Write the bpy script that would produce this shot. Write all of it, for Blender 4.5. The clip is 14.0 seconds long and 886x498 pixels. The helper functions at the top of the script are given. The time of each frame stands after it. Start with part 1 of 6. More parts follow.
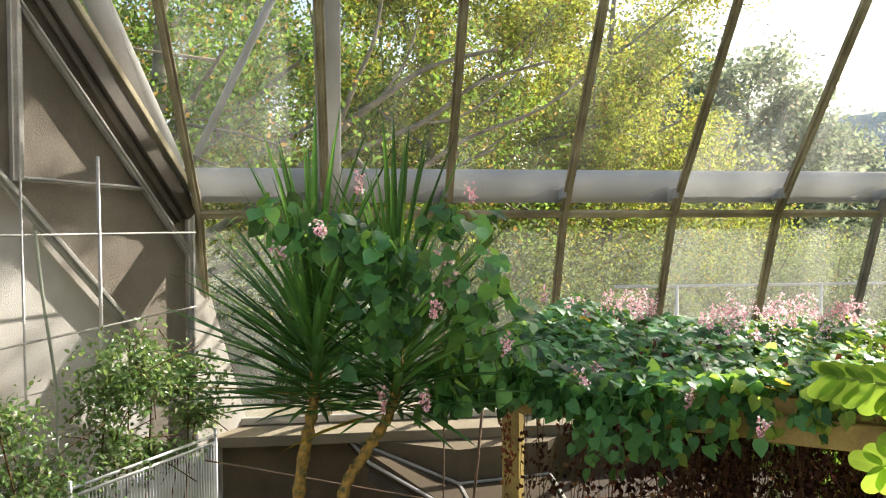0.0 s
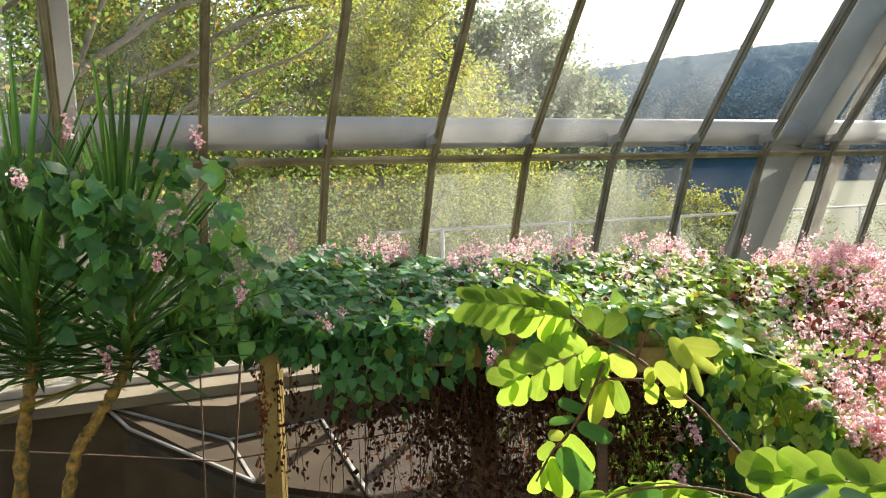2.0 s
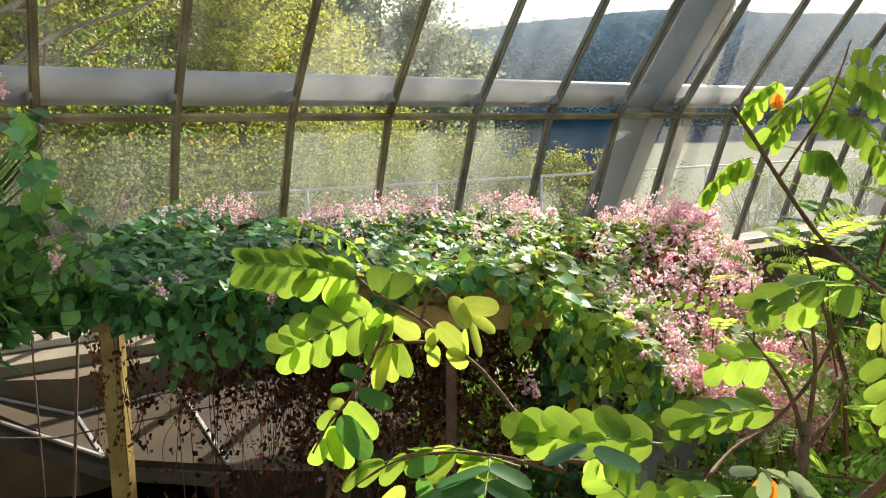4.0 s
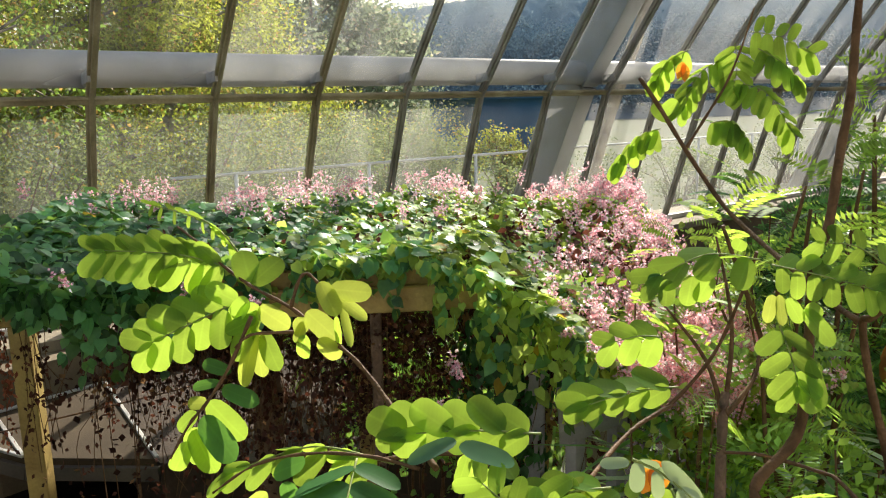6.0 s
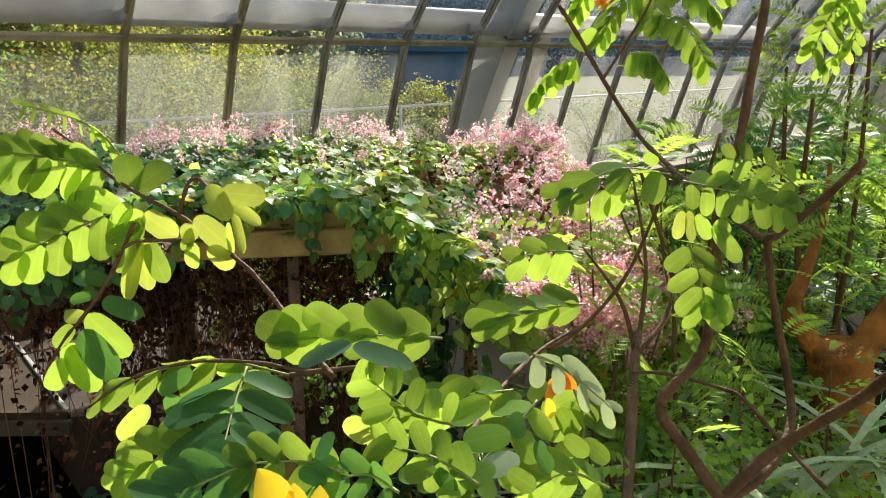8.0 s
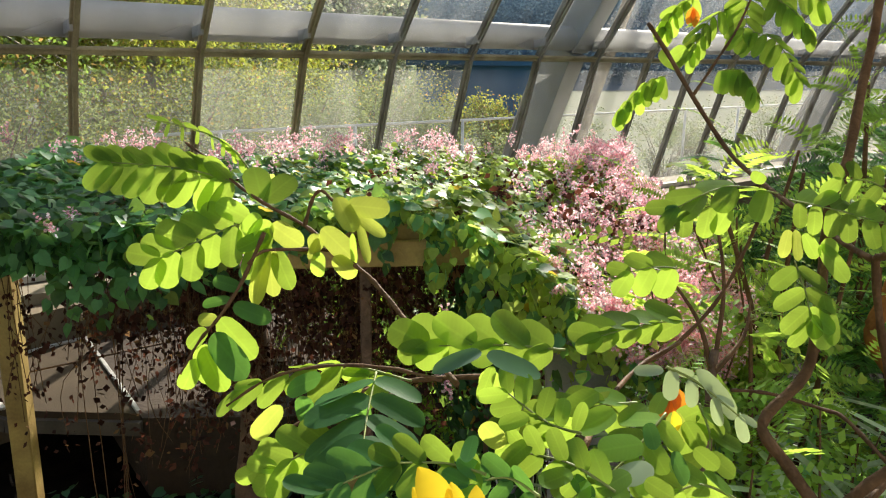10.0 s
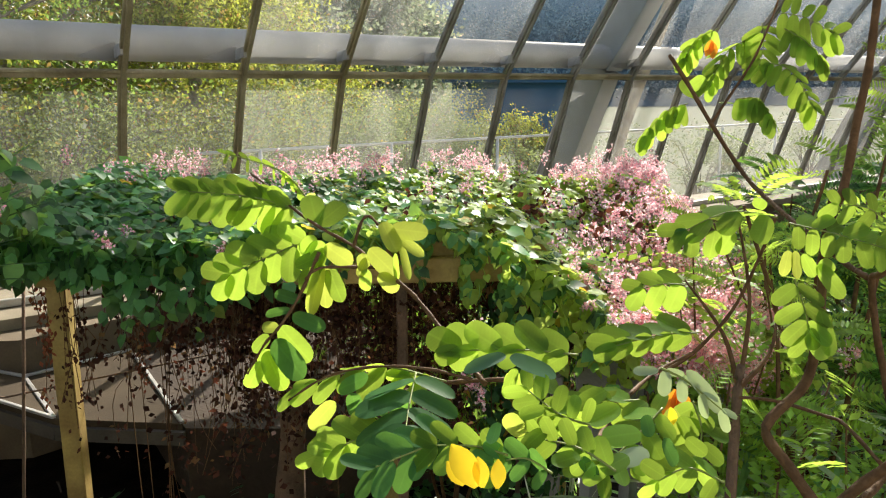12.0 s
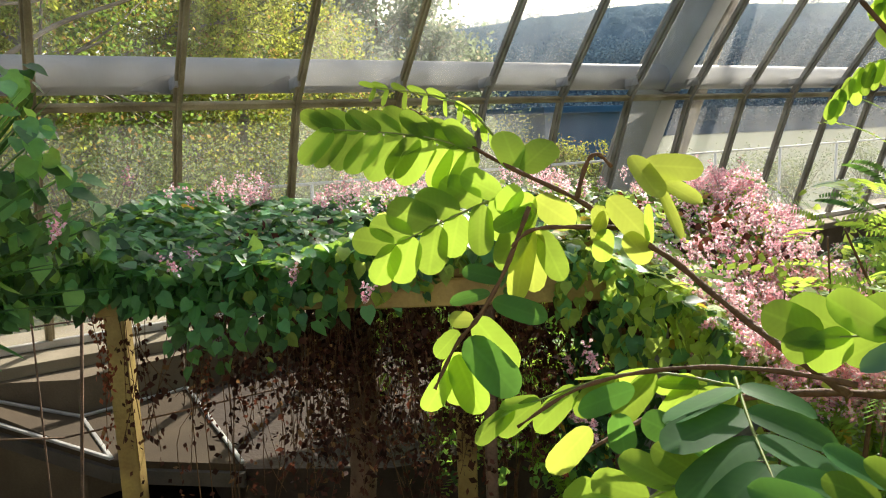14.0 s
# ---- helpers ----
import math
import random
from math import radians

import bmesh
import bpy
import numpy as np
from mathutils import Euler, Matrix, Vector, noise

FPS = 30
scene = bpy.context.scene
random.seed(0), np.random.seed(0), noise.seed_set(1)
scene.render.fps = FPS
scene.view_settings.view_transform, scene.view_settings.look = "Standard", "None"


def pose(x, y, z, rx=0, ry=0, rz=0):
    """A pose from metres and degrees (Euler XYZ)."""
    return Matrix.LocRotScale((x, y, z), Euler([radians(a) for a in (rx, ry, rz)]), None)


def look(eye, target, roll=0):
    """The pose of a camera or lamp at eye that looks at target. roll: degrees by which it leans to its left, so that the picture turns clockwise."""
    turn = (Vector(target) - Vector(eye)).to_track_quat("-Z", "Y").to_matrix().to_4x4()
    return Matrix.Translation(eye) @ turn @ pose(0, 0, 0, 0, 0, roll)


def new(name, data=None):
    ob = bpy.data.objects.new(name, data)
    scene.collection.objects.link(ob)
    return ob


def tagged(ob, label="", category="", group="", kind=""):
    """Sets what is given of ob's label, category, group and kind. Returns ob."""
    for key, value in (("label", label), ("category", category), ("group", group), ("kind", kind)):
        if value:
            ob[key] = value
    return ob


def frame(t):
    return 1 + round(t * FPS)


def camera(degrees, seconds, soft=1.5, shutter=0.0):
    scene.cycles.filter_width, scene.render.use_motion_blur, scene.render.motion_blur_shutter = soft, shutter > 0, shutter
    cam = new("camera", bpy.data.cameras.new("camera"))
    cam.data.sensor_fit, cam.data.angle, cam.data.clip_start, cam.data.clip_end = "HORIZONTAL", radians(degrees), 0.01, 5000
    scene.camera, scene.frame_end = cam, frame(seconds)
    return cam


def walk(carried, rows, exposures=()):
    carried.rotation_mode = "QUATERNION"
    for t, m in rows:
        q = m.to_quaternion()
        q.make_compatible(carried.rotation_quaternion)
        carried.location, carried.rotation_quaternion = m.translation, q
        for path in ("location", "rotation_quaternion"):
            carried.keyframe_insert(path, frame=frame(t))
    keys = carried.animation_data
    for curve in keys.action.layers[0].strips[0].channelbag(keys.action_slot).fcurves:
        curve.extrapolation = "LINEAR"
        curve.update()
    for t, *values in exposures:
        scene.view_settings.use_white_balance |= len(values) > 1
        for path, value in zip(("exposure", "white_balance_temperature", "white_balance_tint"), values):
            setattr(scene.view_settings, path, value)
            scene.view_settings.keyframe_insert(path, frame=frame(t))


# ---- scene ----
EXPOSURES = [(0.0, 1.08), (3.0, 0.88), (6.5, 0.78), (10.5, 0.76), (13.0, 0.86), (14.0, 0.84)]
cam = camera(59.7, 14.0, soft=1.1)
# seconds, eye, target, roll
PATH = [
    (0, (0.27, 0.876, 3.199), (0.537, 2.856, 3.109), -0.1),
    (0.5, (0.3, 0.853, 3.21), (0.601, 2.827, 3.106), -0.4),
    (1, (0.358, 0.825, 3.205), (0.802, 2.771, 3.066), -1.1),
    (1.5, (0.386, 0.865, 3.186), (1.058, 2.739, 2.995), -0.8),
    (2, (0.424, 0.857, 3.181), (1.227, 2.675, 2.955), -1.0),
    (2.5, (0.448, 0.853, 3.178), (1.319, 2.636, 2.929), -1.3),
    (3, (0.478, 0.852, 3.175), (1.423, 2.593, 2.902), -1.7),
    (3.5, (0.505, 0.85, 3.174), (1.522, 2.547, 2.882), -1.4),
    (4, (0.544, 0.858, 3.169), (1.625, 2.508, 2.838), -0.4),
    (4.2, (0.563, 0.864, 3.165), (1.678, 2.486, 2.808), -0.2),
    (6.3, (0.642, 0.87, 3.152), (1.865, 2.404, 2.761), -0.9),
    (6.5, (0.648, 0.871, 3.144), (1.9, 2.375, 2.73), -0.1),
    (7, (0.666, 0.878, 3.12), (1.961, 2.324, 2.64), 0.8),
    (7.2, (0.669, 0.877, 3.115), (1.984, 2.301, 2.622), 0.9),
    (9.3, (0.661, 0.889, 3.095), (1.999, 2.293, 2.605), 0.2),
    (9.5, (0.649, 0.902, 3.098), (1.953, 2.341, 2.618), 0.6),
    (10, (0.612, 0.898, 3.107), (1.838, 2.408, 2.644), 0.5),
    (10.5, (0.575, 0.898, 3.118), (1.722, 2.478, 2.686), -0.1),
    (11, (0.54, 0.869, 3.13), (1.63, 2.497, 2.727), -0.5),
    (11.5, (0.535, 0.841, 3.129), (1.631, 2.46, 2.709), -0.3),
    (12, (0.55, 0.815, 3.134), (1.71, 2.388, 2.711), 0.1),
    (12.5, (0.598, 0.808, 3.149), (1.783, 2.369, 2.751), 1.5),
    (13, (0.613, 0.829, 3.148), (1.699, 2.465, 2.769), 1.0),
    (13.5, (0.614, 0.919, 3.088), (1.673, 2.581, 2.745), 0.4),
    (14, (0.565, 1.121, 3.017), (1.644, 2.771, 2.686), -1.9),
]
walk(cam, [(t, look(eye, target, roll)) for t, eye, target, roll in PATH], EXPOSURES)

# ---- light ----
SUN_AZ, SUN_EL = 35.0, 36.0          # azimuth from +x towards +y, elevation
world = bpy.data.worlds.new("world")
scene.world = world
world.use_nodes = True
wn = world.node_tree.nodes
sky = wn.new("ShaderNodeTexSky")
sky.sky_type = "NISHITA"
sky.sun_disc = False
sky.sun_elevation = radians(SUN_EL)
sky.sun_rotation = radians(90 - SUN_AZ)
sky.air_density, sky.dust_density = 1.2, 2.5
wn["Background"].inputs["Strength"].default_value = 0.15
world.node_tree.links.new(sky.outputs[0], wn["Background"].inputs["Color"])
sun = new("sun", bpy.data.lights.new("sun", "SUN"))
sun.data.energy, sun.data.angle, sun.data.color = 5.0, radians(0.6), (1.0, 0.93, 0.82)
SUN_DIR = Vector((math.cos(radians(SUN_AZ)) * math.cos(radians(SUN_EL)), math.sin(radians(SUN_AZ)) * math.cos(radians(SUN_EL)), math.sin(radians(SUN_EL))))
sun.matrix_world = look(SUN_DIR * 40, (0, 0, 0))


# ---- materials ----
def mat(name, rgb, rough=0.6, metal=0.0, vary=0.15, scale=6.0, bump=0.0, bump_scale=60.0, hue=None, island=False, spec=0.5):
    """A surface with broad stains and fine grain; hue: a second colour that the broad noise fades to."""
    m = bpy.data.materials.new(name)
    m.use_nodes = True
    n, l = m.node_tree.nodes, m.node_tree.links
    b = n["Principled BSDF"]
    b.inputs["Roughness"].default_value = rough
    b.inputs["Metallic"].default_value = metal
    b.inputs["Specular IOR Level"].default_value = spec
    geo = n.new("ShaderNodeNewGeometry")
    big, fine = n.new("ShaderNodeTexNoise"), n.new("ShaderNodeTexNoise")
    big.inputs["Scale"].default_value, big.inputs["Detail"].default_value = scale, 4
    fine.inputs["Scale"].default_value, fine.inputs["Detail"].default_value = bump_scale, 3
    for x in (big, fine):
        l.new(geo.outputs["Position"], x.inputs["Vector"])
    ramp = n.new("ShaderNodeValToRGB")
    two = hue or tuple(c * (1 - 2 * vary) for c in rgb)
    ramp.color_ramp.elements[0].position, ramp.color_ramp.elements[0].color = 0.32, (*two, 1)
    ramp.color_ramp.elements[1].position, ramp.color_ramp.elements[1].color = 0.68, (*rgb, 1)
    l.new(big.outputs["Fac"], ramp.inputs["Fac"])
    hsv = n.new("ShaderNodeHueSaturation")
    l.new(ramp.outputs["Color"], hsv.inputs["Color"])
    mp = n.new("ShaderNodeMapRange")
    mp.inputs["To Min"].default_value, mp.inputs["To Max"].default_value = 1 - vary, 1 + vary
    if island:
        l.new(geo.outputs["Random Per Island"], mp.inputs["Value"])
    else:
        l.new(fine.outputs["Fac"], mp.inputs["Value"])
    l.new(mp.outputs["Result"], hsv.inputs["Value"])
    l.new(hsv.outputs["Color"], b.inputs["Base Color"])
    if bump:
        bp = n.new("ShaderNodeBump")
        bp.inputs["Strength"].default_value, bp.inputs["Distance"].default_value = bump, 0.01
        l.new(fine.outputs["Fac"], bp.inputs["Height"])
        l.new(bp.outputs["Normal"], b.inputs["Normal"])
    return m


def leaf_mat(name, front, glow, vary=0.3, rough=0.45, trans=0.45, warm=0.03, warm_rgb=(0.35, 0.25, 0.03), spec=0.28, veins=False):
    """A thin leaf: glossy upper side and light let through; each leaf has its own tone."""
    m = bpy.data.materials.new(name)
    m.use_nodes = True
    n, l = m.node_tree.nodes, m.node_tree.links
    b = n["Principled BSDF"]
    b.inputs["Roughness"].default_value = rough
    b.inputs["Specular IOR Level"].default_value = spec
    geo = n.new("ShaderNodeNewGeometry")
    mp = n.new("ShaderNodeMapRange")
    mp.inputs["To Min"].default_value, mp.inputs["To Max"].default_value = 1 - vary, 1 + vary
    info, add, fr = n.new("ShaderNodeObjectInfo"), n.new("ShaderNodeMath"), n.new("ShaderNodeMath")
    l.new(geo.outputs["Random Per Island"], add.inputs[0])
    l.new(info.outputs["Random"], add.inputs[1])
    fr.operation = "FRACT"
    l.new(add.outputs[0], fr.inputs[0])
    l.new(fr.outputs[0], mp.inputs["Value"])
    noise_t = n.new("ShaderNodeTexNoise")
    noise_t.inputs["Scale"].default_value, noise_t.inputs["Detail"].default_value = 45, 2
    l.new(geo.outputs["Position"], noise_t.inputs["Vector"])
    mv = n.new("ShaderNodeMath")
    mv.operation = "MULTIPLY_ADD"
    l.new(noise_t.outputs["Fac"], mv.inputs[0])
    mv.inputs[1].default_value = 0.5
    mv2 = n.new("ShaderNodeMath")
    mv2.operation = "SUBTRACT"
    l.new(mp.outputs["Result"], mv2.inputs[0])
    mv2.inputs[1].default_value = 0.25
    l.new(mv2.outputs[0], mv.inputs[2])
    st = n.new("ShaderNodeMath")
    st.operation = "LESS_THAN"
    wr = n.new("ShaderNodeTexWhiteNoise")
    wr.noise_dimensions = "1D"
    l.new(fr.outputs[0], wr.inputs["W"])
    l.new(wr.outputs["Value"], st.inputs[0])
    st.inputs[1].default_value = warm

    value = mv.outputs[0]
    if veins:      # a pale midrib and faint side veins, along the leaflet's own length
        tc, sx, ab = n.new("ShaderNodeTexCoord"), n.new("ShaderNodeSeparateXYZ"), n.new("ShaderNodeMath")
        l.new(tc.outputs["Object"], sx.inputs[0])
        ab.operation = "ABSOLUTE"
        l.new(sx.outputs["X"], ab.inputs[0])
        rib = n.new("ShaderNodeMapRange")
        rib.inputs["From Min"].default_value, rib.inputs["From Max"].default_value = 0.008, 0.03
        rib.inputs["To Min"].default_value, rib.inputs["To Max"].default_value = 0.1, 0.0
        l.new(ab.outputs[0], rib.inputs["Value"])
        slant, wave, amp, add1 = (n.new("ShaderNodeMath") for _ in range(4))
        slant.operation, wave.operation, amp.operation = "MULTIPLY_ADD", "SINE", "MULTIPLY_ADD"
        l.new(ab.outputs[0], slant.inputs[0])
        slant.inputs[1].default_value = -0.7
        l.new(sx.outputs["Y"], slant.inputs[2])
        sc70 = n.new("ShaderNodeMath")
        sc70.operation = "MULTIPLY"
        l.new(slant.outputs[0], sc70.inputs[0])
        sc70.inputs[1].default_value = 62.0
        l.new(sc70.outputs[0], wave.inputs[0])
        l.new(wave.outputs[0], amp.inputs[0])
        amp.inputs[1].default_value = 0.014
        l.new(mv.outputs[0], amp.inputs[2])
        l.new(amp.outputs[0], add1.inputs[0])
        l.new(rib.outputs["Result"], add1.inputs[1])
        value = add1.outputs[0]

    def tone(rgb, wrgb):
        mx = n.new("ShaderNodeMix")
        mx.data_type = "RGBA"
        l.new(st.outputs[0], mx.inputs["Factor"])
        mx.inputs["A"].default_value, mx.inputs["B"].default_value = (*rgb, 1), (*wrgb, 1)
        h = n.new("ShaderNodeHueSaturation")
        l.new(mx.outputs["Result"], h.inputs["Color"])
        l.new(value, h.inputs["Value"])
        return h.outputs["Color"]
    l.new(tone(front, warm_rgb), b.inputs["Base Color"])
    tr = n.new("ShaderNodeBsdfTranslucent")
    l.new(tone(glow, tuple(min(1, c * 2) for c in warm_rgb)), tr.inputs["Color"])
    mix = n.new("ShaderNodeMixShader")
    mix.inputs["Fac"].default_value = trans
    l.new(b.outputs[0], mix.inputs[1])
    l.new(tr.outputs[0], mix.inputs[2])
    l.new(mix.outputs[0], n["Material Output"].inputs["Surface"])
    return m


def glass_mat(name, dust, low=0.0):
    """Old greenhouse glass: clear, with uneven dust and wash marks; low: more dust towards the foot of the lower panes."""
    m = bpy.data.materials.new(name)
    m.use_nodes = True
    n, l = m.node_tree.nodes, m.node_tree.links
    n.remove(n["Principled BSDF"])
    tp, df, gl = n.new("ShaderNodeBsdfTransparent"), n.new("ShaderNodeBsdfTranslucent"), n.new("ShaderNodeBsdfGlossy")
    tp.inputs["Color"].default_value = (0.85, 0.86, 0.83, 1)
    df.inputs["Color"].default_value = (0.66, 0.66, 0.62, 1)
    gl.inputs["Roughness"].default_value = 0.03
    geo = n.new("ShaderNodeNewGeometry")
    mapn = n.new("ShaderNodeMapping")
    mapn.inputs["Scale"].default_value = (1.6, 0.5, 0.5)
    l.new(geo.outputs["Position"], mapn.inputs["Vector"])
    nz = n.new("ShaderNodeTexNoise")
    nz.inputs["Scale"].default_value, nz.inputs["Detail"].default_value = 1.6, 5
    l.new(mapn.outputs[0], nz.inputs["Vector"])
    mp = n.new("ShaderNodeMapRange")
    mp.inputs["From Min"].default_value, mp.inputs["From Max"].default_value = 0.35, 0.7
    mp.inputs["To Min"].default_value, mp.inputs["To Max"].default_value = dust
    l.new(nz.outputs["Fac"], mp.inputs["Value"])
    sep, foot, tot = n.new("ShaderNodeSeparateXYZ"), n.new("ShaderNodeMapRange"), n.new("ShaderNodeMath")
    l.new(geo.outputs["Position"], sep.inputs[0])
    l.new(sep.outputs["Z"], foot.inputs["Value"])
    foot.inputs["From Min"].default_value, foot.inputs["From Max"].default_value = 3.08, 2.9
    foot.inputs["To Min"].default_value, foot.inputs["To Max"].default_value = 0.0, low
    l.new(mp.outputs["Result"], tot.inputs[0])
    l.new(foot.outputs["Result"], tot.inputs[1])
    m1, m2 = n.new("ShaderNodeMixShader"), n.new("ShaderNodeMixShader")
    l.new(tot.outputs[0], m1.inputs["Fac"])
    l.new(tp.outputs[0], m1.inputs[1])
    l.new(df.outputs[0], m1.inputs[2])
    fr = n.new("ShaderNodeFresnel")
    fr.inputs["IOR"].default_value = 1.35
    l.new(fr.outputs[0], m2.inputs["Fac"])
    l.new(m1.outputs[0], m2.inputs[1])
    l.new(gl.outputs[0], m2.inputs[2])
    l.new(m2.outputs[0], n["Material Output"].inputs["Surface"])
    return m


M_glass = glass_mat("rinsed_glass", (0.0, 0.05), 0.035)
M_glass_clean = glass_mat("clean_glass", (0.0, 0.03), 0.02)
M_glass_dusty = glass_mat("dusty_glass", (0.04, 0.17), 0.03)
M_glass_veiled = glass_mat("veiled_glass", (0.08, 0.2), 0.02)
PANES = {0: M_glass_dusty, 3: M_glass, 4: M_glass_dusty, 5: M_glass_dusty, 6: M_glass_dusty, 7: M_glass_clean}   # by bay; the far bays are the dirtiest
M_bar = mat("weathered_aluminium", (0.44, 0.39, 0.25), 0.5, 0.2, 0.3, 3.0, 0.2, hue=(0.2, 0.165, 0.09))
M_bar_grey = mat("grey_aluminium", (0.36, 0.345, 0.31), 0.5, 0.2, 0.3, 3.0, 0.2, hue=(0.18, 0.165, 0.13))
M_bar_pale = mat("pale_aluminium", (0.62, 0.6, 0.56), 0.4, 0.4, 0.2, 4.0, 0.1)
M_tube = mat("grey_painted_steel", (0.42, 0.41, 0.4), 0.5, 0.0, 0.12, 2.0, 0.08, hue=(0.3, 0.29, 0.27))
M_plaster = mat("taupe_plaster", (0.7, 0.68, 0.64), 0.9, 0, 0.14, 1.5, 0.4, 120, hue=(0.5, 0.46, 0.41))
M_concrete = mat("concrete", (0.27, 0.23, 0.16), 0.9, 0, 0.18, 2.5, 0.3, 90, hue=(0.2, 0.165, 0.11))
# soil kept near black: its colour stands for the shade on it
M_soil = mat("shade_dark_soil", (0.014, 0.01, 0.007), 0.95, 0, 0.4, 5.0, 0.8, 40, spec=0.1)
M_ground = mat("outside_grass", (0.075, 0.105, 0.04), 0.95, 0, 0.3, 0.6, 0.5, 20, hue=(0.1, 0.09, 0.045))
M_wood = mat("yellow_timber", (0.46, 0.34, 0.1), 0.65, 0, 0.25, 5.0, 0.3, 70, hue=(0.26, 0.17, 0.05))
M_bark = mat("brown_bark", (0.2, 0.12, 0.07), 0.85, 0, 0.3, 9.0, 0.7, 90, hue=(0.1, 0.065, 0.04))
M_twig = mat("young_twig", (0.17, 0.095, 0.042), 0.65, 0, 0.3, 25.0, 0.4, 150, hue=(0.08, 0.042, 0.016), spec=0.2)
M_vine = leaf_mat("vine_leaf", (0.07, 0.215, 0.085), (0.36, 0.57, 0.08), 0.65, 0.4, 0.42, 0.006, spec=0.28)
# brighter, yellower copy of the vine leaf: sunlight put into its colour
M_vine_sunlit = leaf_mat("sun_tinted_vine_leaf", (0.29, 0.42, 0.085), (0.6, 0.73, 0.13), 0.35, 0.5, 0.55, 0.01, spec=0.2)
M_yucca = leaf_mat("yucca_leaf", (0.055, 0.15, 0.045), (0.2, 0.4, 0.06), 0.5, 0.36, 0.3, 0.01, spec=0.3)
M_senna = leaf_mat("senna_leaflet", (0.12, 0.26, 0.045), (0.39, 0.55, 0.06), 0.3, 0.6, 0.62, 0.0, spec=0.12, veins=True)
M_senna_yellow = leaf_mat("yellowing_leaflet", (0.23, 0.3, 0.05), (0.48, 0.55, 0.08), 0.25, 0.5, 0.62, 0.0, veins=True)
# pale copy: the white glint of sun and sky put into its colour
M_senna_pale = leaf_mat("sheen_pale_leaflet", (0.34, 0.42, 0.27), (0.48, 0.6, 0.24), 0.15, 0.25, 0.35, 0.0)
# darker copy for leaflets out of the sun: shade put in the colour
M_senna_dark = leaf_mat("shaded_leaflet", (0.05, 0.15, 0.05), (0.2, 0.43, 0.06), 0.3, 0.5, 0.42, 0.0, spec=0.1, veins=True)
# sky reflection painted in as a greyer, bluer leaf green
M_senna_blue = leaf_mat("sky_tinted_leaflet", (0.07, 0.16, 0.09), (0.2, 0.36, 0.1), 0.2, 0.4, 0.3, 0.0, spec=0.35)
M_pink = leaf_mat("pink_flower", (0.84, 0.44, 0.52), (0.96, 0.6, 0.66), 0.4, 0.7, 0.5, 0.4, (0.82, 0.6, 0.6))
M_tree = leaf_mat("tree_leaf", (0.16, 0.2, 0.045), (0.5, 0.54, 0.08), 0.5, 0.5, 0.5, 0.12, (0.26, 0.17, 0.05), spec=0.15)
# distance haze is put into the pale blue base colour
M_hill = mat("haze_tinted_hill", (0.21, 0.275, 0.31), 1.0, 0, 0.2, 0.05, 0.2, 1.2, hue=(0.17, 0.23, 0.265), spec=0.0)


# ---- mesh helpers ----
def mesh_ob(name, bm, material, parent=None, label="", smooth=False):
    me = bpy.data.meshes.new(name)
    bm.to_mesh(me)
    bm.free()
    me.materials.append(material)
    if smooth:
        for p in me.polygons:
            p.use_smooth = True
    ob = new(name, me)
    if parent:
        ob.parent = parent
    if label:
        ob["label"] = label
    return ob


def part(name, bm, material, parent, label=""):
    return mesh_ob(name, bm, material, parent, label)


def thing(name, label, category, group="", kind="", at=(0, 0, 0)):
    e = new(name)
    e.location = at
    return tagged(e, label, category, group, kind)


def box(bm, lo, hi, bevel=0.0):
    """An axis-parallel block, with its edges taken off."""
    c, s = [(a + b) / 2 for a, b in zip(lo, hi)], [b - a for a, b in zip(lo, hi)]
    r = bmesh.ops.create_cube(bm, size=1, matrix=Matrix.LocRotScale(c, None, s))
    if bevel:
        es = list({e for v in r["verts"] for e in v.link_edges})
        bmesh.ops.bevel(bm, geom=es, offset=bevel, segments=2, affect="EDGES", profile=0.7)
    return bm


def beam(bm, a, b, w, h, up=(0, 0, 1), bevel=0.0):
    """A rectangular bar from a to b, w wide, h deep (along up)."""
    a, b = Vector(a), Vector(b)
    d = (b - a).normalized()
    side = d.cross(Vector(up)).normalized()
    u = side.cross(d)
    m = Matrix((( *side, 0), (*d, 0), (*u, 0), (0, 0, 0, 1))).transposed()
    m.translation = (a + b) / 2
    r = bmesh.ops.create_cube(bm, size=1, matrix=m @ Matrix.Diagonal((w, (b - a).length, h, 1)))
    if bevel:
        es = list({e for v in r["verts"] for e in v.link_edges})
        bmesh.ops.bevel(bm, geom=es, offset=bevel, segments=1, affect="EDGES")
    return bm


def tube(bm, pts, radii, seg=10, caps=True):
    """A round, tapered limb along a row of points."""
    pts = [Vector(p) for p in pts]
    if not hasattr(radii, "__len__"):
        radii = [radii] * len(pts)
    rings = []
    ref = Vector((0.31, 0.17, 0.93))
    for i, p in enumerate(pts):
        d = (pts[min(i + 1, len(pts) - 1)] - pts[max(i - 1, 0)]).normalized()
        s = d.cross(ref)
        s = s.normalized() if s.length > 1e-3 else d.orthogonal().normalized()
        t = d.cross(s)
        rings.append([bm.verts.new(p + (s * math.cos(a) + t * math.sin(a)) * radii[i]) for a in (math.tau * k / seg for k in range(seg))])
    for r0, r1 in zip(rings, rings[1:]):
        for k in range(seg):
            f = bm.faces.new((r0[k], r0[(k + 1) % seg], r1[(k + 1) % seg], r1[k]))
            f.smooth = True
    if caps:
        bm.faces.new(rings[0][::-1])
        bm.faces.new(rings[-1])
    return bm


